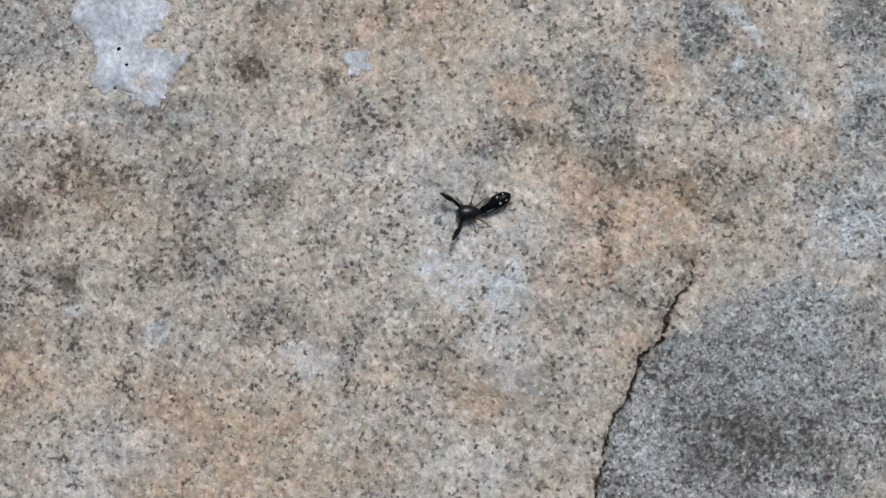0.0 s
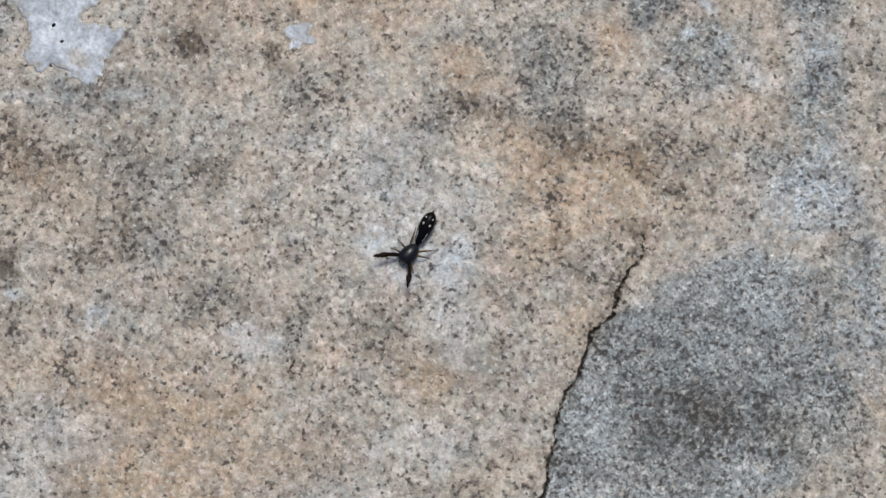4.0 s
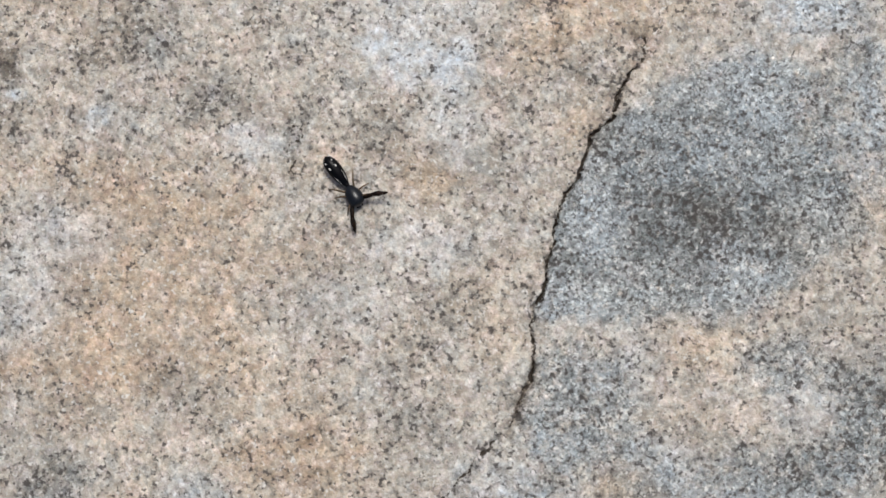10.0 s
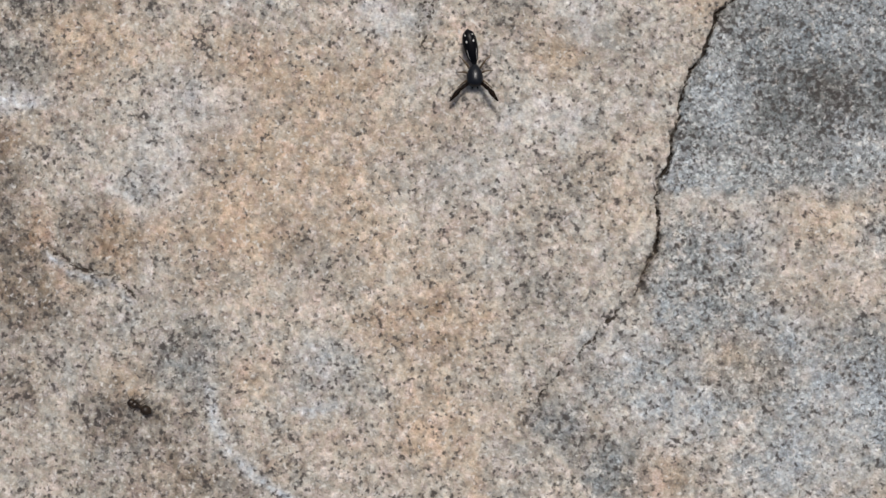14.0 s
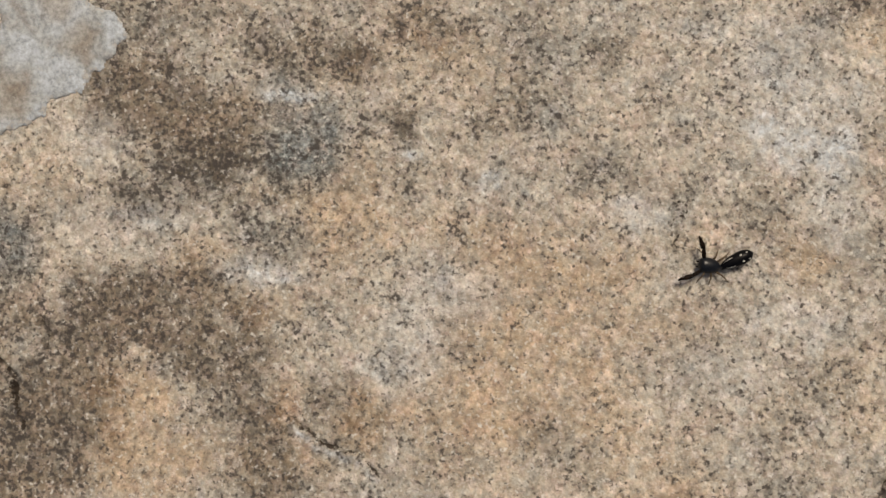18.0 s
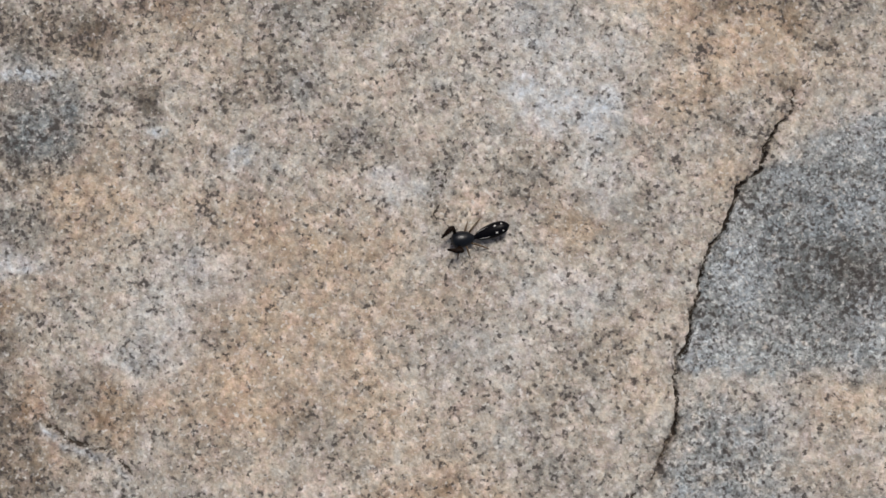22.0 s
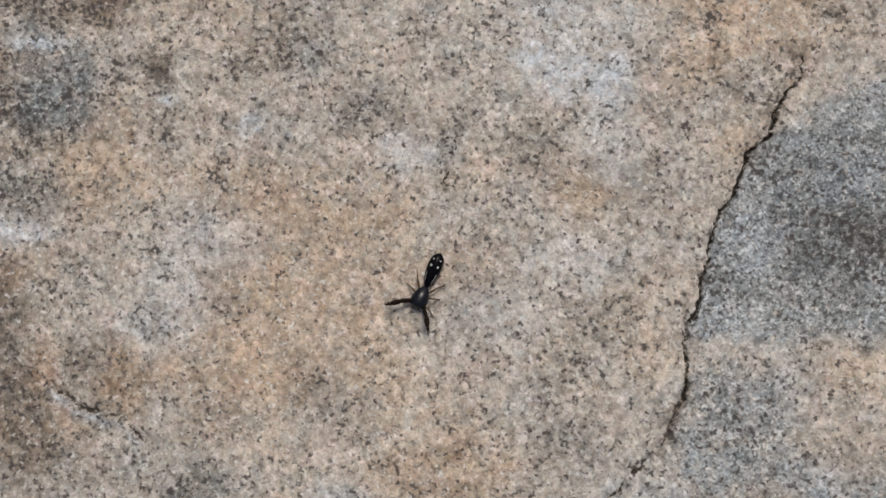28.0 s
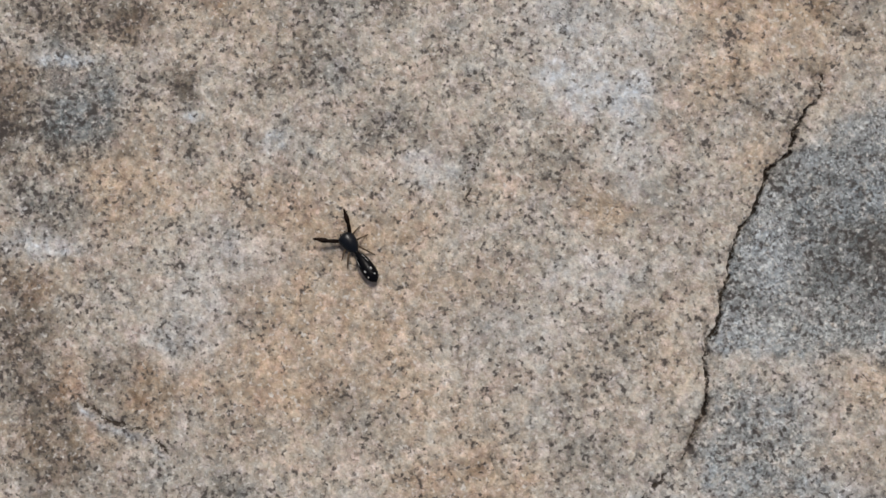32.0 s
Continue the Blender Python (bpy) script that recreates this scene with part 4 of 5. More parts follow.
def fissure(points, width, depth, dark_line, starts=0.0, fades=1.0, step=0.0):
    """A crack along points: half width and depth in millimetres; it opens over its first share and closes over its last."""
    at, d, side, part = along(points, 6)
    vary = np.clip(0.95 + 0.8 * fbm(X[at], Y[at], 3.0, 61, 3), 0.62, 1.7)
    ends = (smooth(-0.001, starts, part) if starts else 1.0) * (1 - smooth(fades - 0.001, 1.0, part) if fades < 1 else 1.0)
    w = width * vary * (0.75 + 0.25 * ends)
    gaps = np.clip(0.9 + 1.0 * fbm(X[at], Y[at], 1.7, 65, 3), 0.3, 1.15)
    Z[at] -= depth * gaps * np.exp(-(d / w) ** 4) * (0.1 + 0.9 * ends)
    Z[at] -= step * ends * np.where(side > 0, np.exp(-d / 2.5), 0)
    # dark core: soil, with the crack's inner shade put into the colour
    broken = np.clip(1.1 + 1.2 * fbm(X[at], Y[at], 0.9, 67, 2), 0.25, 1)
    MASKS["dark_line"][at] = np.maximum(MASKS["dark_line"][at], np.clip(dark_line * (0.45 + 0.55 * gaps) * np.exp(-(d / (w * 1.35)) ** 2) * broken * (0.62 + 0.38 * ends), 0, 1))
    halo = dark_line * np.exp(-(d / 1.5) ** 2) * np.clip(0.6 + 1.5 * fbm(X[at], Y[at], 4.0, 73, 3), 0, 1.3)
    MASKS["speck"][at] += 0.85 * halo
    MASKS["brown"][at] += 0.28 * halo


fissure(CRACK_UPPER, 0.16, 0.8, 1.0, 0.05, 1.0, 0.1)
fissure(CRACK_LOWER, 0.185, 1.0, 0.95, 0.0, 0.72, 0.12)
fissure(CRACK_TAIL, 0.17, 0.25, 0.73, 0.0, 0.85)
fissure(CRACK_FORK, 0.14, 0.15, 0.48, 0.3, 0.8)
fissure(CRACK_WEST, 0.40, 1.3, 1.1, 0.0, 0.8)
fissure(CRACK_WEST_FORK, 0.25, 0.3, 0.55, 0.3, 0.7)
fissure(CRACK_EAST, 0.14, 0.2, 0.55, 0.2, 0.9)
fissure(FLAKE, 0.19, 0.35, 0.78, 0.1, 0.85, -0.3)


def vein(points, width, kind, strength):
    """A wandering streak in one colour mask along points, its half width in millimetres."""
    at, d, side, part = along(points, 5)
    broken = np.clip(0.9 + 1.3 * fbm(X[at], Y[at], 2.2, 91, 3), 0, 1.4)
    ends = smooth(0, 0.15, part) * (1 - smooth(0.85, 1, part))
    MASKS[kind][at] = np.maximum(MASKS[kind][at], strength * np.exp(-(d / width) ** 2) * broken * ends)


vein(VEIN, 0.75, "pale", 0.85)
vein([(x - 1.1, y - 0.3) for x, y in VEIN], 0.7, "speck", 0.75)
# pale lip beside the flake's edge
vein([(x - 0.35, y - 0.75) for x, y in FLAKE], 0.45, "pale", 0.9)
# thin dark mica lines
vein([(-43.4, -10.7), (-43.1, -9.6), (-41.9, -9.8), (-41.5, -11.1), (-43.0, -11.6), (-43.4, -12.7), (-42.5, -13.7), (-42.9, -15.1), (-42.2, -16.3), (-43.1, -17.3)], 0.2, "dark_line", 0.5)
vein([(-78.0, 23.3), (-75.6, 22.8), (-73.5, 23.1), (-71.6, 22.6)], 0.16, "dark_line", 0.7)
vein([(-7.3, 23.7), (-7.0, 22.1), (-7.4, 20.7), (-7.7, 18.9)], 0.17, "dark_line", 0.6)
vein(CRACK_LOWER[-9:], 0.8, "speck", 0.9)
vein(CRACK_LOWER[-9:], 0.5, "brown", 0.9)

rows_y, cols_x = X.shape
coords = np.stack([X, Y, Z], -1).reshape(-1, 3).astype(np.float32) * MM
idx = np.arange(rows_y * cols_x, dtype=np.int32).reshape(rows_y, cols_x)
quads = np.stack([idx[:-1, :-1], idx[:-1, 1:], idx[1:, 1:], idx[1:, :-1]], -1).reshape(-1)
me = bpy.data.meshes.new("ground")
me.vertices.add(len(coords))
me.vertices.foreach_set("co", coords.ravel())
me.loops.add(len(quads))
me.loops.foreach_set("vertex_index", quads)
me.polygons.add(len(quads) // 4)
me.polygons.foreach_set("loop_start", np.arange(0, len(quads), 4, dtype=np.int32))
me.polygons.foreach_set("use_smooth", np.ones(len(quads) // 4, dtype=bool))
for name, values in MASKS.items():
    me.attributes.new(name, "FLOAT", "POINT").data.foreach_set("value", np.clip(values, 0, 1.2).astype(np.float32).ravel())
me.update(calc_edges=True)
me.materials.append(GRANITE)
ground = tagged(new("ground", me), "weathered pinkish grey speckled granite slab with cracks and stains", "rock", kind="structure")


def ground_height(x, y):
    """Height of the slab at a place, all in millimetres."""
    i = int(np.clip(np.searchsorted(gx, x), 1, len(gx) - 1))
    j = int(np.clip(np.searchsorted(gy, y), 1, len(gy) - 1))
    return float(Z[j - 1 : j + 1, i - 1 : i + 1].mean())


# ---- small shapes, in millimetres ----
def part(name, bm, mat, parent=None, label="", at=None):
    mesh = bpy.data.meshes.new(name)
    for v in bm.verts:
        v.co *= MM
    for f in bm.faces:
        f.smooth = True
    bmesh.ops.recalc_face_normals(bm, faces=bm.faces)
    bm.to_mesh(mesh)
    bm.free()
    mesh.materials.append(mat)
    ob = new(name, mesh)
    if parent:
        ob.parent = parent
    if at is not None:
        ob.matrix_basis = at
    if label:
        tagged(ob, label)
    return ob


def loft(sections, sides=16):
    """A closed skin over rings: (centre, half width, half height) along the way."""
    bm = bmesh.new()
    rings = []
    points = [Vector(s[0]) for s in sections]
    for k, (c, w, h) in enumerate(sections):
        way = (points[min(k + 1, len(points) - 1)] - points[max(k - 1, 0)]).normalized()
        side = way.cross(Vector((0, 0, 1)))
        side = side.normalized() if side.length > 0.05 else Vector((0, 1, 0))
        rise = side.cross(way)
        rings.append([bm.verts.new(points[k] + side * (w * math.cos(a)) + rise * (h * math.sin(a))) for a in (2 * math.pi * i / sides for i in range(sides))])
    for a, b in zip(rings, rings[1:]):
        for i in range(sides):
            bm.faces.new((a[i], a[(i + 1) % sides], b[(i + 1) % sides], b[i]))
    bm.faces.new(rings[0])
    bm.faces.new(rings[-1])
    return bm


def pod(start, end, z0, z1, profile, flat=0.9, sides=20, arch=0.0):
    """A body along x from start to end with (share of the way, half width) stops."""
    out = []
    for k in range(25):
        f = (1 - math.cos(math.pi * k / 24)) / 2
        w = float(np.interp(f, [p[0] for p in profile], [p[1] for p in profile]))
        out.append(((start + (end - start) * f, 0, z0 + (z1 - z0) * f + arch * math.sin(math.pi * f)), max(w, 0.02), max(w * flat, 0.02)))
    return loft(out, sides)


def tube(points, radii, sides=8):
    return loft([(p, r, r) for p, r in zip(points, radii)], sides)


def bead(x, y, z, a, b, c, turn=0):
    bm = bmesh.new()
    bmesh.ops.create_icosphere(bm, subdivisions=2, radius=1)
    bmesh.ops.transform(bm, matrix=Matrix.LocRotScale((x, y, z), Euler((0, 0, radians(turn))), (a, b, c)), verts=bm.verts)
    return bm


def bristles(bm, line, out, length, count, seed):
    """Short hairs around a leg that runs along x: (x, z) at both ends of the line, how far out they start, their length."""
    rng = random.Random(seed)
    (x0, z0), (x1, z1) = line
    for _ in range(count):
        f, turn = rng.random(), rng.uniform(-0.9, math.pi + 0.9)
        way = Vector((rng.uniform(0.1, 0.6), math.cos(turn), math.sin(turn))).normalized()
        root = Vector((x0 + (x1 - x0) * f, 0, z0 + (z1 - z0) * f)) + way * out * 0.7
        thick, side = 0.028, way.cross(Vector((1, 0, 0.2))).normalized()
        rise = side.cross(way)
        ring = [bm.verts.new(root + side * thick * math.cos(a) + rise * thick * math.sin(a)) for a in (0, 2.1, 4.2)]
        tip = bm.verts.new(root + way * (length * rng.uniform(0.6, 1.2) + out * 0.3))
        for i in range(3):
            bm.faces.new((ring[i], ring[(i + 1) % 3], tip))


def empty(name, parent=None, at=None):
    ob = new(name)
    ob.empty_display_size = 0.002
    if parent:
        ob.parent = parent
    if at is not None:
        ob.matrix_basis = at
    return ob


# ---- the jumping spider: heads along x, its waist above the origin ----
def arcs(profile, n=40):
    """Rounds a coarse profile."""
    fs = [k / n for k in range(n + 1)]
    raw = np.interp(fs, [p[0] for p in profile], [p[1] for p in profile])
    for _ in range(3):
        raw[1:-1] = (raw[:-2] + 2 * raw[1:-1] + raw[2:]) / 4
    return list(zip(fs, raw))


def jumping_spider():
    body = empty("jumping_spider")
    tagged(body, "slender black jumping spider with white abdomen spots on granite", "spider")
    part("cephalothorax", pod(0.0, 2.80, 0.86, 1.0, arcs([(0, 0.28), (0.1, 0.54), (0.28, 0.86), (0.48, 1.02), (0.70, 1.04), (0.87, 0.93), (0.96, 0.66), (1, 0.14)]), 0.78), BLUE_SHEEN, body, "glossy black head and thorax with painted bluish sheen")
    part("waist", tube([(-0.35, 0, 0.86), (-0.1, 0, 0.86), (0.2, 0, 0.86)], [0.30, 0.26, 0.30], 10), BLACK, body)
    abdomen = part("abdomen", pod(-0.10, -4.30, 0.0, 0.35, arcs([(0, 0.26), (0.08, 0.48), (0.22, 0.70), (0.42, 0.86), (0.62, 0.91), (0.80, 0.83), (0.93, 0.60), (1, 0.18)]), 0.85), BLACK, body, "long black tapering abdomen", pose(0, 0, 0.86 * MM))
    for x, y, a, b in ((-2.65, 0.42, 0.17, 0.11), (-2.65, -0.42, 0.17, 0.11), (-3.45, 0.44, 0.12, 0.085), (-3.45, -0.44, 0.12, 0.085)):
        z = 0.35 * (-x - 0.1) / 4.2 + (0.71 if x < -3 else 0.73)
        part("spot", bead(x, y, z, a, b, 0.10), WHITE_HAIR, abdomen, "small white hair spot")
    for side in (1, -1):
        path = [(-0.5 - 0.28 * k, (0.50, 0.60, 0.67, 0.73, 0.78, 0.82)[k]) for k in range(6)]
        part("side_stripe", tube([(x, side * w * 0.74, 0.35 * (-x - 0.1) / 4.2 + w * 0.60) for x, w in path], [0.012, 0.028, 0.034, 0.034, 0.028, 0.01], 6), WHITE_HAIR, abdomen, "thin silvery stripe")
    for side in (1, -1):
        part("rear_stripe", tube([(0.12, side * 0.34, 0.98), (0.35, side * 0.52, 1.02), (0.65, side * 0.69, 1.05), (0.95, side * 0.81, 1.06)], [0.012, 0.030, 0.030, 0.010], 6), WHITE_HAIR, body, "thin silvery stripe")
    part("spinneret", tube([(-4.1, 0, 0.32), (-4.32, 0.02, 0.30), (-4.42, 0.03, 0.28)], [0.16, 0.10, 0.04], 8), LEG_DARK, abdomen)
    for side in (1, -1):
        part("palp", tube([(2.6, side * 0.28, 0.85), (2.85, side * 0.34, 0.72), (2.92, side * 0.30, 0.5)], [0.1, 0.1, 0.06], 8), LEG_DARK, body)
    # raised forelegs: thigh, then shin and foot with a fringe of hair
    front = []
    for side in (1, -1):
        bm = tube([(0, 0, 0), (0.35, 0, 0.05), (0.8, 0, 0.14), (1.3, 0, 0.22), (1.65, 0, 0.25)], [0.18, 0.22, 0.25, 0.24, 0.20], 12)
        bristles(bm, [(0.4, 0.05), (1.6, 0.25)], 0.20, 0.12, 26, 5 + side)
        thigh = part("foreleg", bm, LEG_DARK, body, "thick black raised foreleg", pose(2.15 * MM, side * 0.66 * MM, 0.88 * MM, 0, 0, 45 * side))
        bm = tube([(-0.05, 0, 0), (0.12, 0, 0.02), (0.4, 0, 0.03), (0.8, 0, 0.0), (1.05, 0, -0.05), (1.2, 0, -0.06), (1.5, 0, -0.09), (1.85, 0, -0.12)], [0.20, 0.25, 0.32, 0.31, 0.24, 0.18, 0.16, 0.09], 12)
        bristles(bm, [(0.1, 0.02), (1.5, -0.08)], 0.24, 0.17, 70, 9 + side)
        shin = part("shin", bm, LEG_DARK, thigh, "", pose(1.65 * MM, 0, 0.25 * MM))
        front.append((thigh, shin))
    # six thin walking legs
    legs = []
    for x, out, splay in ((1.8, 1.9, 28), (1.2, 1.9, -18), (0.7, 2.5, -55)):
        for side in (1, -1):
            leg = part("walking_leg", tube([(0, 0, 0), (out * 0.2, 0, 0.30), (out * 0.38, 0, 0.42), (out * 0.56, 0, 0.28), (out * 0.80, 0, -0.30), (out, 0, -0.72)], [0.12, 0.13, 0.12, 0.10, 0.075, 0.04], 8), LEG_PALE, body, "thin brown walking leg", pose(x * MM, side * 0.5 * MM, 0.75 * MM, 0, 0, side * (90 - splay)))
            legs.append((leg, x, side, 90 - splay))
    return body, abdomen, front, legs


def ant():
    body = empty("ant")
    tagged(body, "small dark brown ant walking over granite", "ant")
    part("head", pod(0.62, 1.62, 0.62, 0.6, arcs([(0, 0.26), (0.2, 0.50), (0.5, 0.58), (0.82, 0.44), (1, 0.1)]), 0.85, 14), ANT_BROWN, body, "dark brown glossy head")
    part("thorax", pod(-0.30, 0.86, 0.64, 0.66, arcs([(0, 0.16), (0.25, 0.24), (0.6, 0.44), (0.85, 0.46), (1, 0.3)]), 0.95, 14), ANT_BROWN, body)
    part("gaster", pod(-0.22, -1.74, 0.62, 0.6, arcs([(0, 0.18), (0.2, 0.52), (0.45, 0.66), (0.75, 0.52), (1, 0.06)]), 0.9, 14), ANT_BROWN, body, "dark oval gaster")
    legs = []
    for x, splay in ((0.55, 35), (0.25, -5), (-0.1, -42)):
        for side in (1, -1):
            leg = part("leg", tube([(0, 0, 0), (0.55, 0, 0.25), (1.0, 0, -0.1), (1.45, 0, -0.48)], [0.06, 0.06, 0.045, 0.02], 6), ANT_LEG, body, "", pose(x * MM, side * 0.15 * MM, 0.5 * MM, 0, 0, side * (90 - splay)))
            legs.append((leg, x, side, 90 - splay))
    for side in (1, -1):
        part("antenna", tube([(1.5, side * 0.15, 0.62), (1.75, side * 0.5, 0.72), (2.3, side * 0.62, 0.5)], [0.04, 0.035, 0.04], 6), ANT_LEG, body)
    return body, legs


# ---- lichen crusts, torn outlines on the slab ----
def lichen(x, y, lobes, thick, seed, mat, label, tan=(), dots=(), worn=0.0):
    """A thin crust: union of round lobes (dx, dy, r) with a ragged border, laid on the slab."""
    reach = max(math.hypot(dx, dy) + r for dx, dy, r in lobes) * 1.3
    at = near(x - reach, x + reach, y - reach, y + reach)
    xs, ys = X[at], Y[at]
    rag = 0.8 * fbm(xs, ys, 4.0, seed, 4) + 0.55 * fbm(xs, ys, 1.3, seed + 5, 3)
    inside = np.full(xs.shape, -1e9)
    for dx, dy, r in lobes:
        inside = np.maximum(inside, r - np.hypot(xs - x - dx, ys - y - dy))
    inside = inside + 1.3 * rag
    top = Z[at] + thick * smooth(-0.2, 1.2, inside) + 0.05 * fbm(xs, ys, 1.0, seed + 9, 2) + 0.01
    keep = inside > 0
    bare = 1 - smooth(0.1, 1.5, inside + 0.6 * fbm(xs, ys, 1.5, seed + 13, 3))
    hue = np.zeros_like(xs)
    for dx, dy, r in tan:
        hue = np.maximum(hue, 1 - smooth(0.35, 1.2, np.hypot(xs - x - dx, ys - y - dy) / r + 0.35 * rag))
    bm = bmesh.new()
    tint, thin = bm.verts.layers.float.new("tan"), bm.verts.layers.float.new("bare")
    grid = {}
    for j, i in zip(*np.nonzero(keep)):
        v = grid[j, i] = bm.verts.new((xs[j, i] - x, ys[j, i] - y, top[j, i]))
        v[tint], v[thin] = float(hue[j, i]), max(worn, float(bare[j, i]))
    for (j, i), v in grid.items():
        ring = [grid.get(k) for k in ((j, i), (j, i + 1), (j + 1, i + 1), (j + 1, i))]
        if all(ring):
            bm.faces.new(ring)
    loose = [v for v in bm.verts if not v.link_faces]
    bmesh.ops.delete(bm, geom=loose, context="VERTS")
    # a skirt down into the stone gives the crust its thickness
    rim = [e for e in bm.edges if len(e.link_faces) == 1]
    down = bmesh.ops.extrude_edge_only(bm, edges=rim)["geom"]
    for v in down:
        if isinstance(v, bmesh.types.BMVert):
            v.co.z -= thick + 0.3
    ob = part("lichen", bm, mat, None, "", pose(x * MM, y * MM, 0))
    for dx, dy, r in dots:
        part("fruiting_dot", bead(dx, dy, ground_height(x + dx, y + dy) + thick, r, r * 0.8, r * 0.5, 40), BLACK, ob, "small black dot")
    return tagged(ob, label, "lichen", "lichen patches")


lichen(-71.4, 28.3, [(-2.3, 4.4, 4.2), (1.6, 4.2, 3.9), (-0.6, 0.9, 4.1), (-0.5, -1.8, 3.4), (3.7, -3.3, 3.2), (4.0, -5.7, 2.1), (7.3, -1.5, 0.8), (6.1, -2.1, 1.8), (-2.1, -3.5, 2.3), (0.8, -3.9, 2.2), (2.4, -5.1, 2.0), (-0.2, 11.0, 7.0)], 0.14, 71, LICHEN, "pale blue-white lichen crust on granite", [(2.27, -4.59, 1.41), (3.16, -5.25, 1.13)], [(-0.50, -0.58, 0.31), (0.49, -2.62, 0.25)])
lichen(-127.4, 7.5, [(0.0, 5.8, 5.6), (0.7, 1.6, 6.0), (5.6, 0.4, 5.4), (7.4, 0.9, 4.0), (3.0, -3.2, 5.4), (-2.8, -6.2, 6.2), (-5.7, -9.4, 4.6), (-8.5, -9.6, 3.4), (-12.6, -9.7, 2.6), (0.0, 11.6, 6.9), (-6.4, -1.1, 3.2), (-16.5, -10.4, 3.0)], 0.28, 83, LICHEN_GREY, "thick pale grey lichen crust on granite", [(-3.6, -7.4, 4.2), (2.6, 4.6, 3.2), (6.2, 0.2, 3.0)])
lichen(-41.6, 25.8, [(-0.8, 0.4, 1.25), (0.5, 0.5, 1.25), (0.9, -0.5, 1.1), (-0.1, -0.8, 1.1)], 0.05, 103, LICHEN, "small worn pale lichen spot on granite", (), (), 0.4)
lichen(6.7, 30.5, [(-1.2, 2.0, 0.6), (-0.7, 1.0, 0.6), (0.0, 0.0, 0.6), (0.7, -1.0, 0.6), (1.3, -1.7, 0.5)], 0.05, 107, LICHEN, "thin worn pale lichen streak on granite", (), (), 0.4)

spider, spider_abdomen, spider_front, spider_legs = jumping_spider()
walker, walker_legs = ant()

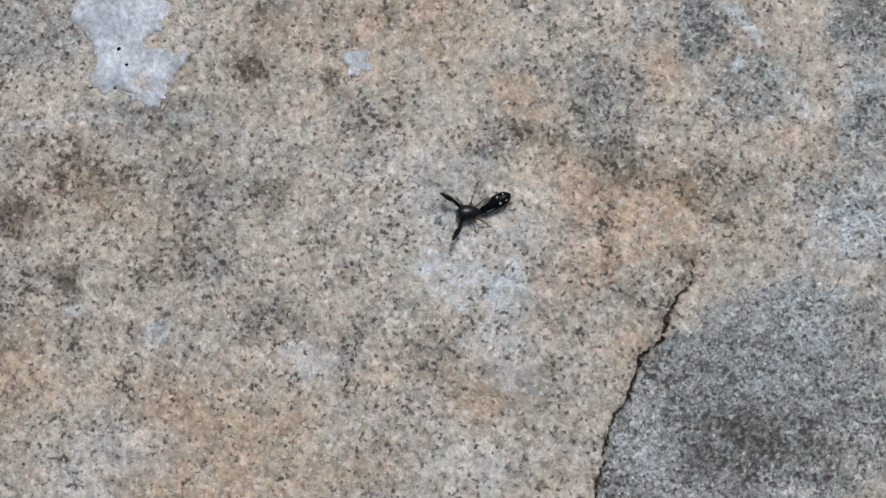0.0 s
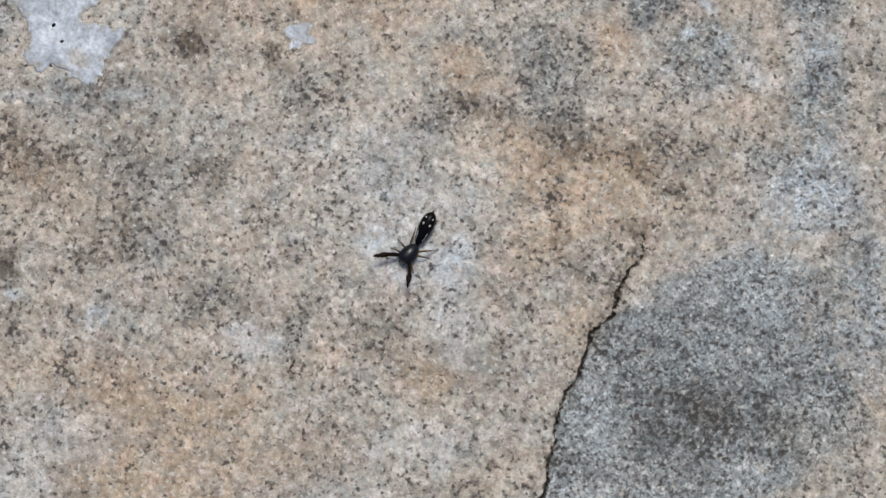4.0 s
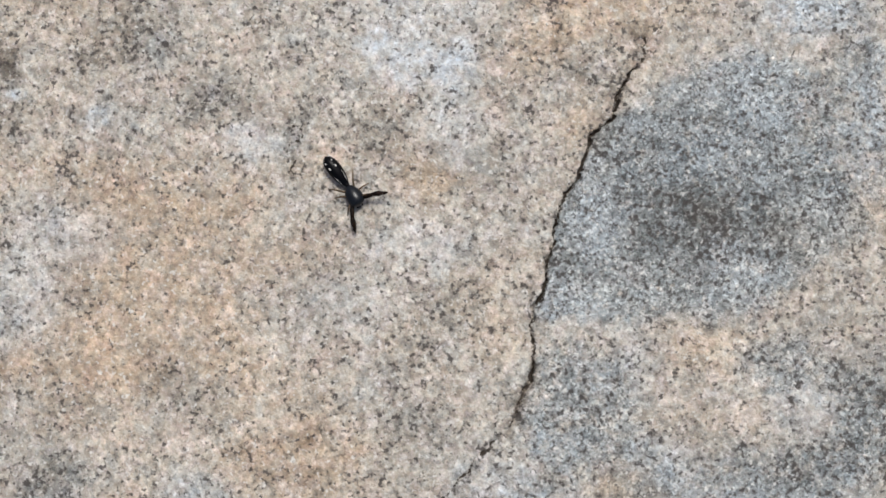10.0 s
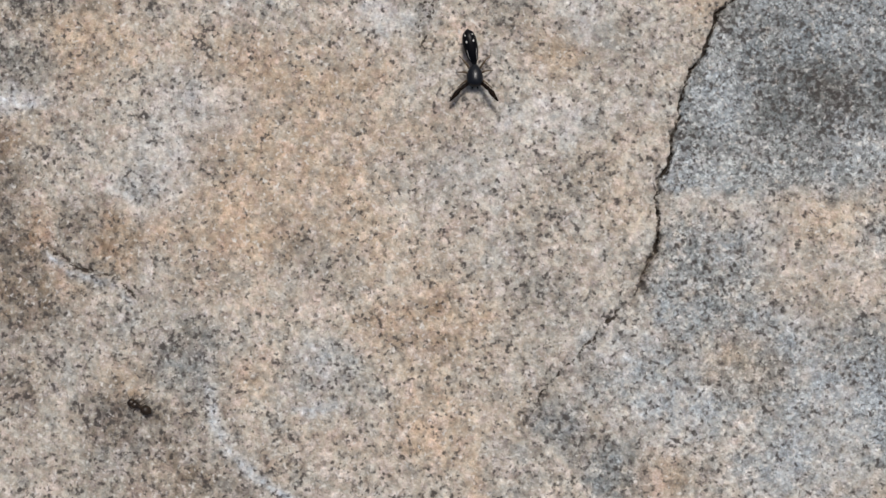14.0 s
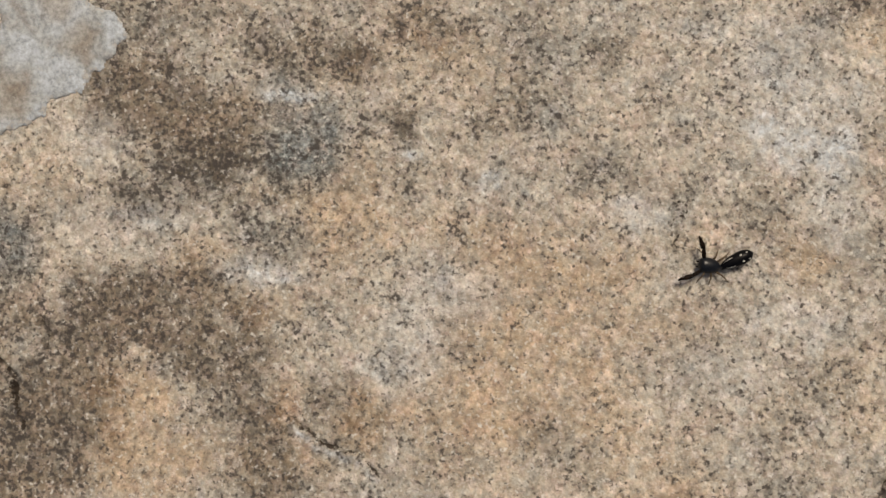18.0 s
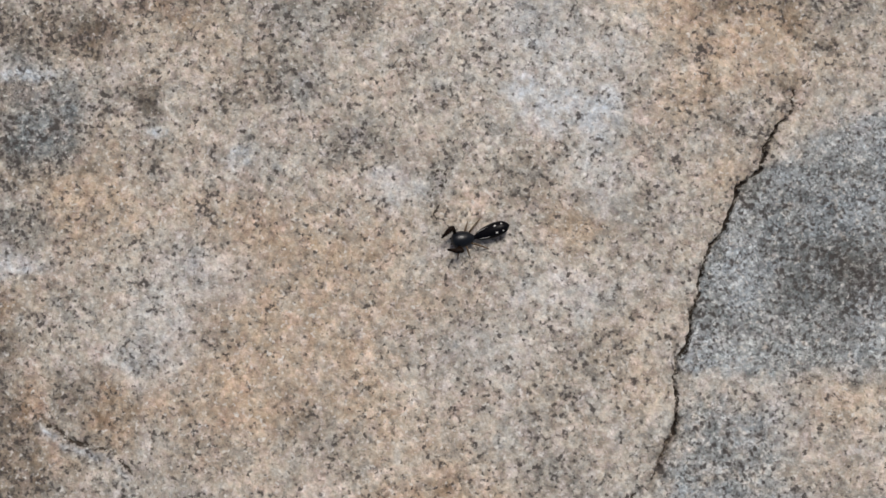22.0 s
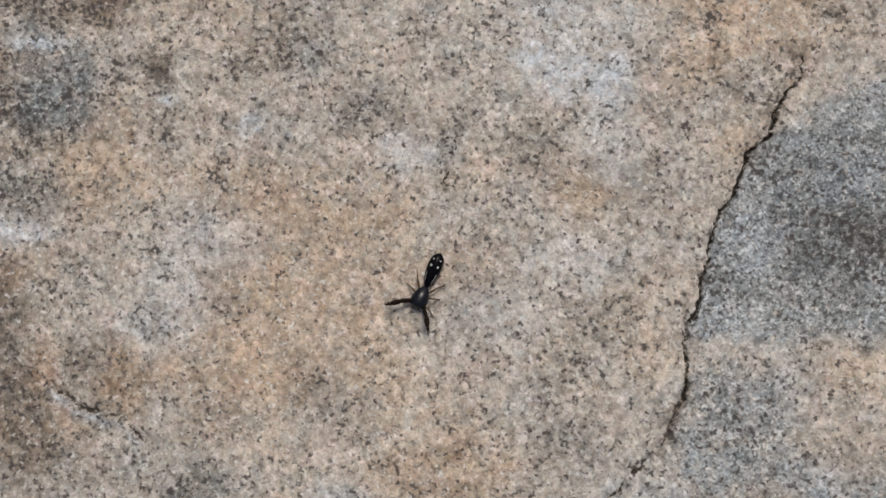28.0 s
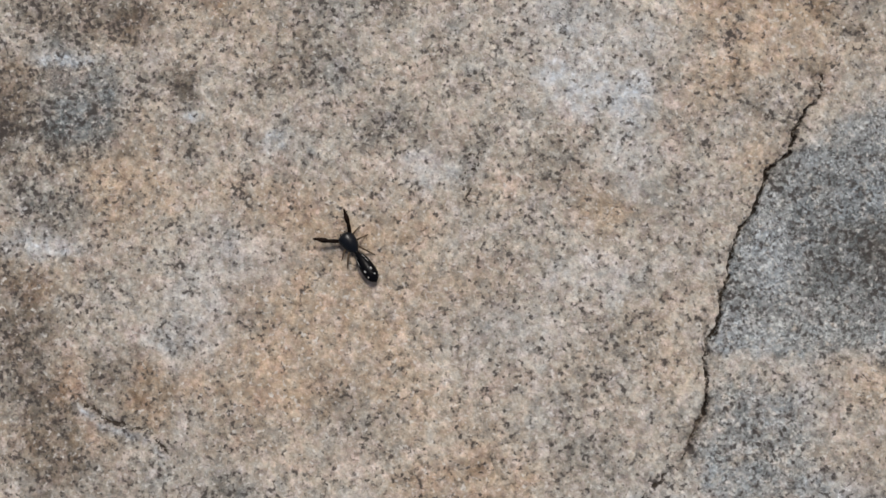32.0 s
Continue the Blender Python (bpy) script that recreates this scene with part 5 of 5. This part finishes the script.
# seconds, waist in millimetres, heading, abdomen's swing, then thigh and shin turns of the left and right foreleg, and how far each is raised
SPIDER = [
    (0, -26.27, 6.86, -175.4, 25.1, 67, -10, -43, 10, 30, 25),
    (0.1, -25.97, 7.46, -168.7, 17.7, 59, -10, -43, 10, 20, 35),
    (0.2, -26.11, 8.98, -105.3, -16.4, 35, -10, -29, 10, 33, 40),
    (0.3, -26.88, 8.39, -75.3, -10.0, 54, -10, -39, 10, 33, 23),
    (0.4, -26.89, 8.22, -65.5, -23.5, 51, -10, -45, 10, 20, 22),
    (0.5, -27.27, 8.43, -66.9, -25.1, 50, -10, -43, 10, 10, 6),
    (0.8, -26.72, 7.99, -65.3, -14.2, 68, -10, -41, 10, 12, 9),
    (1, -26.66, 7.91, -66.6, -14.5, 76, -10, -39, 10, 13, 28),
    (1.5, -26.69, 8.00, -63.6, -16.7, 74, -10, -50, 10, 29, 41),
    (2, -25.96, 6.75, -60.2, -9.1, 64, -10, -33, 10, 0, 19),
    (2.1, -25.84, 6.54, -58.1, -10.6, 61, -10, -32, 10, 0, 0),
    (2.3, -25.53, 5.77, -65.6, 0.9, 58, -10, -30, 10, 0, 28),
    (2.4, -25.38, 5.21, -66.9, -0.6, 51, -10, -36, 10, 0, 28),
    (2.5, -24.92, 4.31, -79.1, 7.8, 53, -10, -33, 10, 0, 46),
    (3.5, -26.93, 0.93, -116.2, 11.3, 45, -10, -48, 10, 17, 32),
    (4.5, -28.94, -2.45, -153.3, 14.8, 37, -10, -63, 10, 34, 18),
    (4.6, -30.00, -3.17, -162.8, 16.2, 34, -10, -66, 10, 33, 19),
    (4.7, -31.03, -3.70, -186.2, 31.2, 50, -10, -45, 10, 24, 34),
    (4.8, -32.26, -3.35, -191.5, 23.7, 43, -10, -49, 10, 24, 31),
    (4.9, -32.26, -3.28, -187.5, 16.2, 33, -10, -59, 10, 20, 26),
    (5, -32.46, -3.01, -187.5, 15.8, 38, -10, -48, 10, 28, 18),
    (5.2, -34.89, -3.07, -189.9, 12.0, 43, -10, -46, 10, 31, 31),
    (5.5, -34.38, -3.21, -189.6, 10.9, 48, -10, -56, 10, 28, 16),
    (5.8, -34.97, -3.30, -187.5, 9.6, 45, -10, -49, 10, 33, 28),
    (6, -36.56, -3.67, -170.7, -3.9, 55, -10, -45, 10, 24, 41),
    (6.1, -37.24, -4.29, -154.6, -10.6, 47, -10, -52, 10, 46, 38),
    (6.2, -37.68, -4.92, -145.6, -6.8, 56, -10, -38, 10, 28, 35),
    (6.3, -37.98, -5.74, -131.8, -9.5, 51, -10, -36, 10, 13, 22),
    (6.4, -38.62, -6.56, -125.6, -4.6, 53, -10, -34, 10, 22, 17),
    (6.6, -39.11, -7.00, -125.9, -1.5, 55, -10, -34, 10, 14, 7),
    (6.7, -38.95, -7.84, -109.6, -9.9, 39, -10, -39, 10, 42, 10),
    (6.8, -40.03, -9.42, -94.4, -17.2, 49, -10, -36, 10, 27, 25),
    (6.9, -40.29, -10.52, -86.9, -10.9, 49, -10, -35, 10, 28, 23),
    (7, -39.29, -12.33, -77.6, -9.6, 48, -10, -34, 10, 28, 21),
    (7.1, -37.74, -15.33, -74.0, -4.1, 52, -10, -32, 10, 23, 22),
    (7.2, -37.18, -15.74, -70.3, -4.3, 56, -10, -30, 10, 18, 22),
    (7.3, -36.25, -16.16, -66.7, -3.7, 60, -10, -29, 10, 14, 23),
    (7.4, -35.16, -17.26, -63.0, 5.2, 64, -10, -27, 10, 9, 23),
    (7.5, -35.99, -16.74, -59.4, 1.7, 68, -10, -25, 10, 4, 24),
    (7.6, -36.69, -16.27, -51.4, -7.3, 61, -10, -41, 10, 16, 53),
    (7.7, -36.15, -15.22, -51.1, -8.1, 60, -10, -40, 10, 9, 27),
    (7.8, -35.91, -15.07, -55.0, -2.8, 65, -10, -39, 10, 12, 22),
    (8, -36.20, -17.12, -52.2, -5.9, 62, -10, -37, 10, 0, 37),
    (8.5, -35.92, -16.91, -57.4, 6.4, 67, -10, -32, 10, 0, 0),
    (9, -35.99, -16.90, -59.1, 6.7, 72, -10, -31, 10, 0, 0),
    (9.5, -35.98, -16.92, -59.7, 7.4, 76, -10, -32, 10, 0, 0),
    (10, -35.90, -16.97, -58.6, 6.4, 74, -10, -30, 10, 17, 0),
    (10.5, -35.85, -17.16, -67.1, 12.3, 68, -10, -32, 10, 0, 0),
    (11, -35.96, -17.02, -66.3, 12.2, 64, -10, -35, 10, 0, 0),
    (11.5, -35.88, -17.06, -67.9, 16.2, 68, -10, -31, 10, 0, 0),
    (12, -36.03, -17.23, -61.0, 6.4, 63, -10, -35, 10, 0, 0),
    (12.5, -35.91, -17.63, -80.7, 20.0, 56, -10, -47, 10, 0, 0),
    (13, -36.00, -17.81, -89.9, 17.6, 42, -10, -58, 10, 0, 16),
    (13.5, -36.25, -17.75, -93.3, 15.9, 46, -10, -41, 10, 0, 15),
    (14, -36.40, -17.63, -88.5, 10.7, 44, -10, -51, 10, 15, 6),
    (14.5, -36.13, -17.67, -91.6, 16.8, 37, -10, -66, 10, 6, 0),
    (15, -36.21, -17.63, -92.0, 19.0, 28, -10, -58, 10, 13, 0),
    (15.5, -36.18, -17.62, -108.9, 29.0, 39, -10, -31, 10, 15, 0),
    (16.5, -36.72, -17.67, -145.6, 34.1, 53, -10, -34, 10, 26, 8),
    (17.5, -37.26, -17.72, -182.3, 39.2, 67, -10, -36, 10, 38, 16),
    (18, -37.28, -17.67, -186.0, 35.1, 36, -10, -67, 10, 8, 28),
    (18.5, -37.22, -17.67, -187.4, 26.0, 23, -10, -56, 10, 12, 9),
    (19, -37.15, -17.34, -175.6, 6.6, 122, -123, -40, 10, 48, 22),
    (19.5, -37.81, -17.63, -178.5, 13.2, 103, -74, -9, 10, 48, 29),
    (20, -38.21, -17.48, -163.9, -4.9, 49, -10, -7, 10, 31, 31),
    (20.5, -38.33, -17.59, -153.0, -9.7, 140, -122, -25, 57, 48, 48),
    (21, -38.58, -17.80, -160.8, 6.7, 160, -151, -131, 132, 48, 48),
    (21.5, -38.47, -17.62, -168.8, 13.6, 66, -84, -26, 90, 48, 48),
    (22, -38.03, -17.58, -169.3, 10.0, 124, -139, -78, 113, 48, 48),
    (22.5, -37.75, -17.37, -175.4, 13.0, 129, -151, -128, 138, 48, 48),
    (23, -37.27, -16.97, -170.9, -1.1, 65, -97, -93, 106, 48, 48),
    (23.5, -37.15, -16.91, -184.7, 9.7, 37, -66, -103, 87, 48, 48),
    (24, -37.67, -16.84, -184.6, 5.9, 50, -22, -75, 78, 20, 48),
    (24.5, -37.93, -17.40, -159.3, -11.4, 49, -10, -7, 10, 22, 21),
    (26.5, -44.58, -25.23, -122.0, -18.2, 60, -10, -61, 10, 46, 34),
    (27, -44.40, -26.42, -97.9, -22.2, 45, -10, -43, 10, 13, 2),
    (27.5, -44.39, -27.06, -95.3, -15.7, 60, -10, -44, 10, 13, 22),
    (28, -44.81, -27.63, -115.6, 3.1, 46, -10, -61, 10, 26, 23),
    (28.1, -46.23, -28.20, -115.6, -10.3, 27, -10, -83, 10, 35, 11),
    (28.2, -46.87, -28.48, -132.9, -3.2, 24, -10, -80, 10, 37, 12),
    (28.3, -46.90, -27.74, -158.6, 14.2, 43, -10, -58, 10, 36, 27),
    (28.4, -47.93, -28.25, -175.8, 12.7, 36, -10, -50, 10, 37, 54),
    (28.6, -49.83, -27.83, -193.5, -1.6, 25, -10, -63, 10, 0, 22),
    (28.7, -50.00, -27.66, -199.5, 2.9, 32, -10, -61, 10, 20, 29),
    (28.8, -50.63, -27.49, -218.9, 20.9, 38, -10, -47, 10, 18, 45),
    (28.9, -51.43, -27.02, -219.6, 9.2, 32, -10, -65, 10, 25, 57),
    (29, -52.42, -26.24, -234.1, 18.0, 36, -10, -57, 10, 32, 46),
    (29.2, -53.03, -25.87, -232.9, 12.7, 35, -10, -67, 10, 39, 19),
    (29.4, -53.06, -24.88, -236.3, 8.6, 41, -10, -65, 10, 31, 38),
    (29.5, -53.50, -24.76, -239.0, 12.8, 39, -10, -64, 10, 25, 25),
    (30, -53.56, -24.66, -246.6, 19.0, 58, -10, -50, 10, 24, 37),
    (30.1, -54.40, -24.65, -243.2, 17.4, 53, -10, -62, 10, 39, 32),
    (30.2, -55.22, -24.94, -276.9, 11.9, 24, -10, -58, 10, 31, 37),
    (30.3, -55.38, -24.06, -343.0, 42.7, 61, -10, -45, 10, 36, 43),
    (30.4, -55.25, -23.93, -348.0, 40.0, 48, -10, -48, 10, 7, 0),
    (30.6, -54.28, -23.80, -345.8, 36.9, 45, -10, -63, 10, 19, 0),
    (31, -54.75, -24.03, -343.0, 33.0, 41, -10, -73, 10, 29, 28),
    (31.1, -55.07, -24.05, -342.6, 31.9, 46, -10, -67, 10, 34, 37),
    (31.3, -55.19, -24.14, -343.4, 34.7, 56, -10, -48, 10, 37, 22),
    (31.4, -55.25, -24.05, -312.9, 4.8, 51, -10, -63, 10, 41, 28),
    (31.5, -54.52, -23.75, -287.8, -14.8, 37, -10, -73, 10, 40, 25),
    (31.6, -55.21, -23.90, -274.0, -7.1, 48, -10, -50, 10, 25, 31),
    (31.8, -56.04, -22.70, -253.1, 1.1, 50, -10, -33, 10, 0, 0),
    (32, -56.09, -21.77, -231.9, -2.5, 54, -10, -33, 10, 19, 29),
]
# seconds, middle in millimetres, heading
ANT = [
    (0, 52.00, -78.00, 150),
    (6.5, 44.00, -72.00, 150),
    (7.6, 32.00, -60.00, 150),
    (8.1, 17.71, -45.76, 228),
    (8.2, 17.13, -45.72, 234),
    (8.3, 17.33, -46.14, 243),
    (8.4, 17.19, -47.01, 242),
    (8.5, 16.07, -49.08, 230),
    (8.6, 15.39, -49.10, 207),
    (8.7, 15.42, -48.94, 197),
    (8.8, 13.62, -48.07, 187),
    (8.9, 10.35, -48.00, 185),
    (9, 7.03, -48.67, 203),
    (9.1, 5.37, -50.54, 217),
    (9.2, 3.75, -52.34, 217),
    (10, -10.00, -62.00, 225),
    (11, -24.00, -71.00, 210),
    (12, -40.00, -80.00, 195),
    (13, -57.00, -84.00, 150),
    (13.6, -67.75, -71.36, 138),
    (13.8, -74.43, -61.88, 144),
    (14, -77.77, -60.12, 153),
    (14.2, -85.74, -59.87, 166),
    (14.4, -93.79, -53.21, 137),
    (14.6, -95.03, -47.14, 133),
    (14.8, -96.32, -44.08, 139),
    (15, -105.48, -33.78, 144),
    (15.2, -114.39, -27.35, 140),
    (15.4, -125.00, -19.00, 150),
    (15.7, -140.00, -8.00, 150),
    (17.2, -170.00, 6.00, 165),
    (20, -230.00, 20.00, 170),
    (32, -420.00, 35.00, 175),
]


def strides(rows, step, rate):
    """Times with the length walked (turns count too) up to each."""
    table, gone = [], 0.0
    ts = np.array([r[0] for r in rows])
    cols = np.array([[r[1], r[2], r[3]] for r in rows])
    last = None
    for t in np.arange(0, 32.001, rate):
        now = np.array([np.interp(t, ts, cols[:, k]) for k in range(3)])
        if last is not None:
            gone += float(np.hypot(*(now - last)[:2])) + abs(now[2] - last[2]) * 0.03
        last = now
        table.append((float(min(t, 32.0)), gone / step))
    return table


def motions():
    walk(spider, [(r[0], pose(r[1] * MM, r[2] * MM, ground_height(r[1], r[2]) * MM, 0, 0, r[3])) for r in SPIDER])
    walk(spider_abdomen, [(r[0], pose(0, 0, 0.86 * MM, 0, 0, r[4])) for r in SPIDER])
    for n, (thigh, shin) in enumerate(spider_front):
        side = 1 - 2 * n
        walk(thigh, [(r[0], pose(2.15 * MM, side * 0.66 * MM, 0.88 * MM, 0, -r[9 + n], r[5 + 2 * n])) for r in SPIDER])
        walk(shin, [(r[0], pose(1.65 * MM, 0, 0.25 * MM, 0, r[9 + n] * min(1, abs(r[6 + 2 * n]) / 60)) @ pose(0, 0, 0, 0, 0, r[6 + 2 * n])) for r in SPIDER])
    pace = strides(SPIDER, 2.4, 0.2)
    for k, (leg, x, side, base) in enumerate(spider_legs):
        beat = math.pi * ((k // 2 + (side > 0)) % 2)
        walk(leg, [(t, pose(x * MM, side * 0.5 * MM, 0.75 * MM, 0, 0, side * (base + 11 * math.sin(2 * math.pi * g + beat)))) for t, g in pace])
    walk(walker, [(t, pose(x * MM, y * MM, ground_height(x, y) * MM, 0, 0, h)) for t, x, y, h in ANT])
    pace = [row for row in strides(ANT, 3.0, 0.1) if row[0] < 16.05] + [(32.0, 0.0)]
    for k, (leg, x, side, base) in enumerate(walker_legs):
        beat = math.pi * ((k // 2 + (side > 0)) % 2)
        walk(leg, [(t, pose(x * MM, side * 0.15 * MM, 0.5 * MM, 0, 0, side * (base + 16 * math.sin(2 * math.pi * g + beat)))) for t, g in pace])


motions()
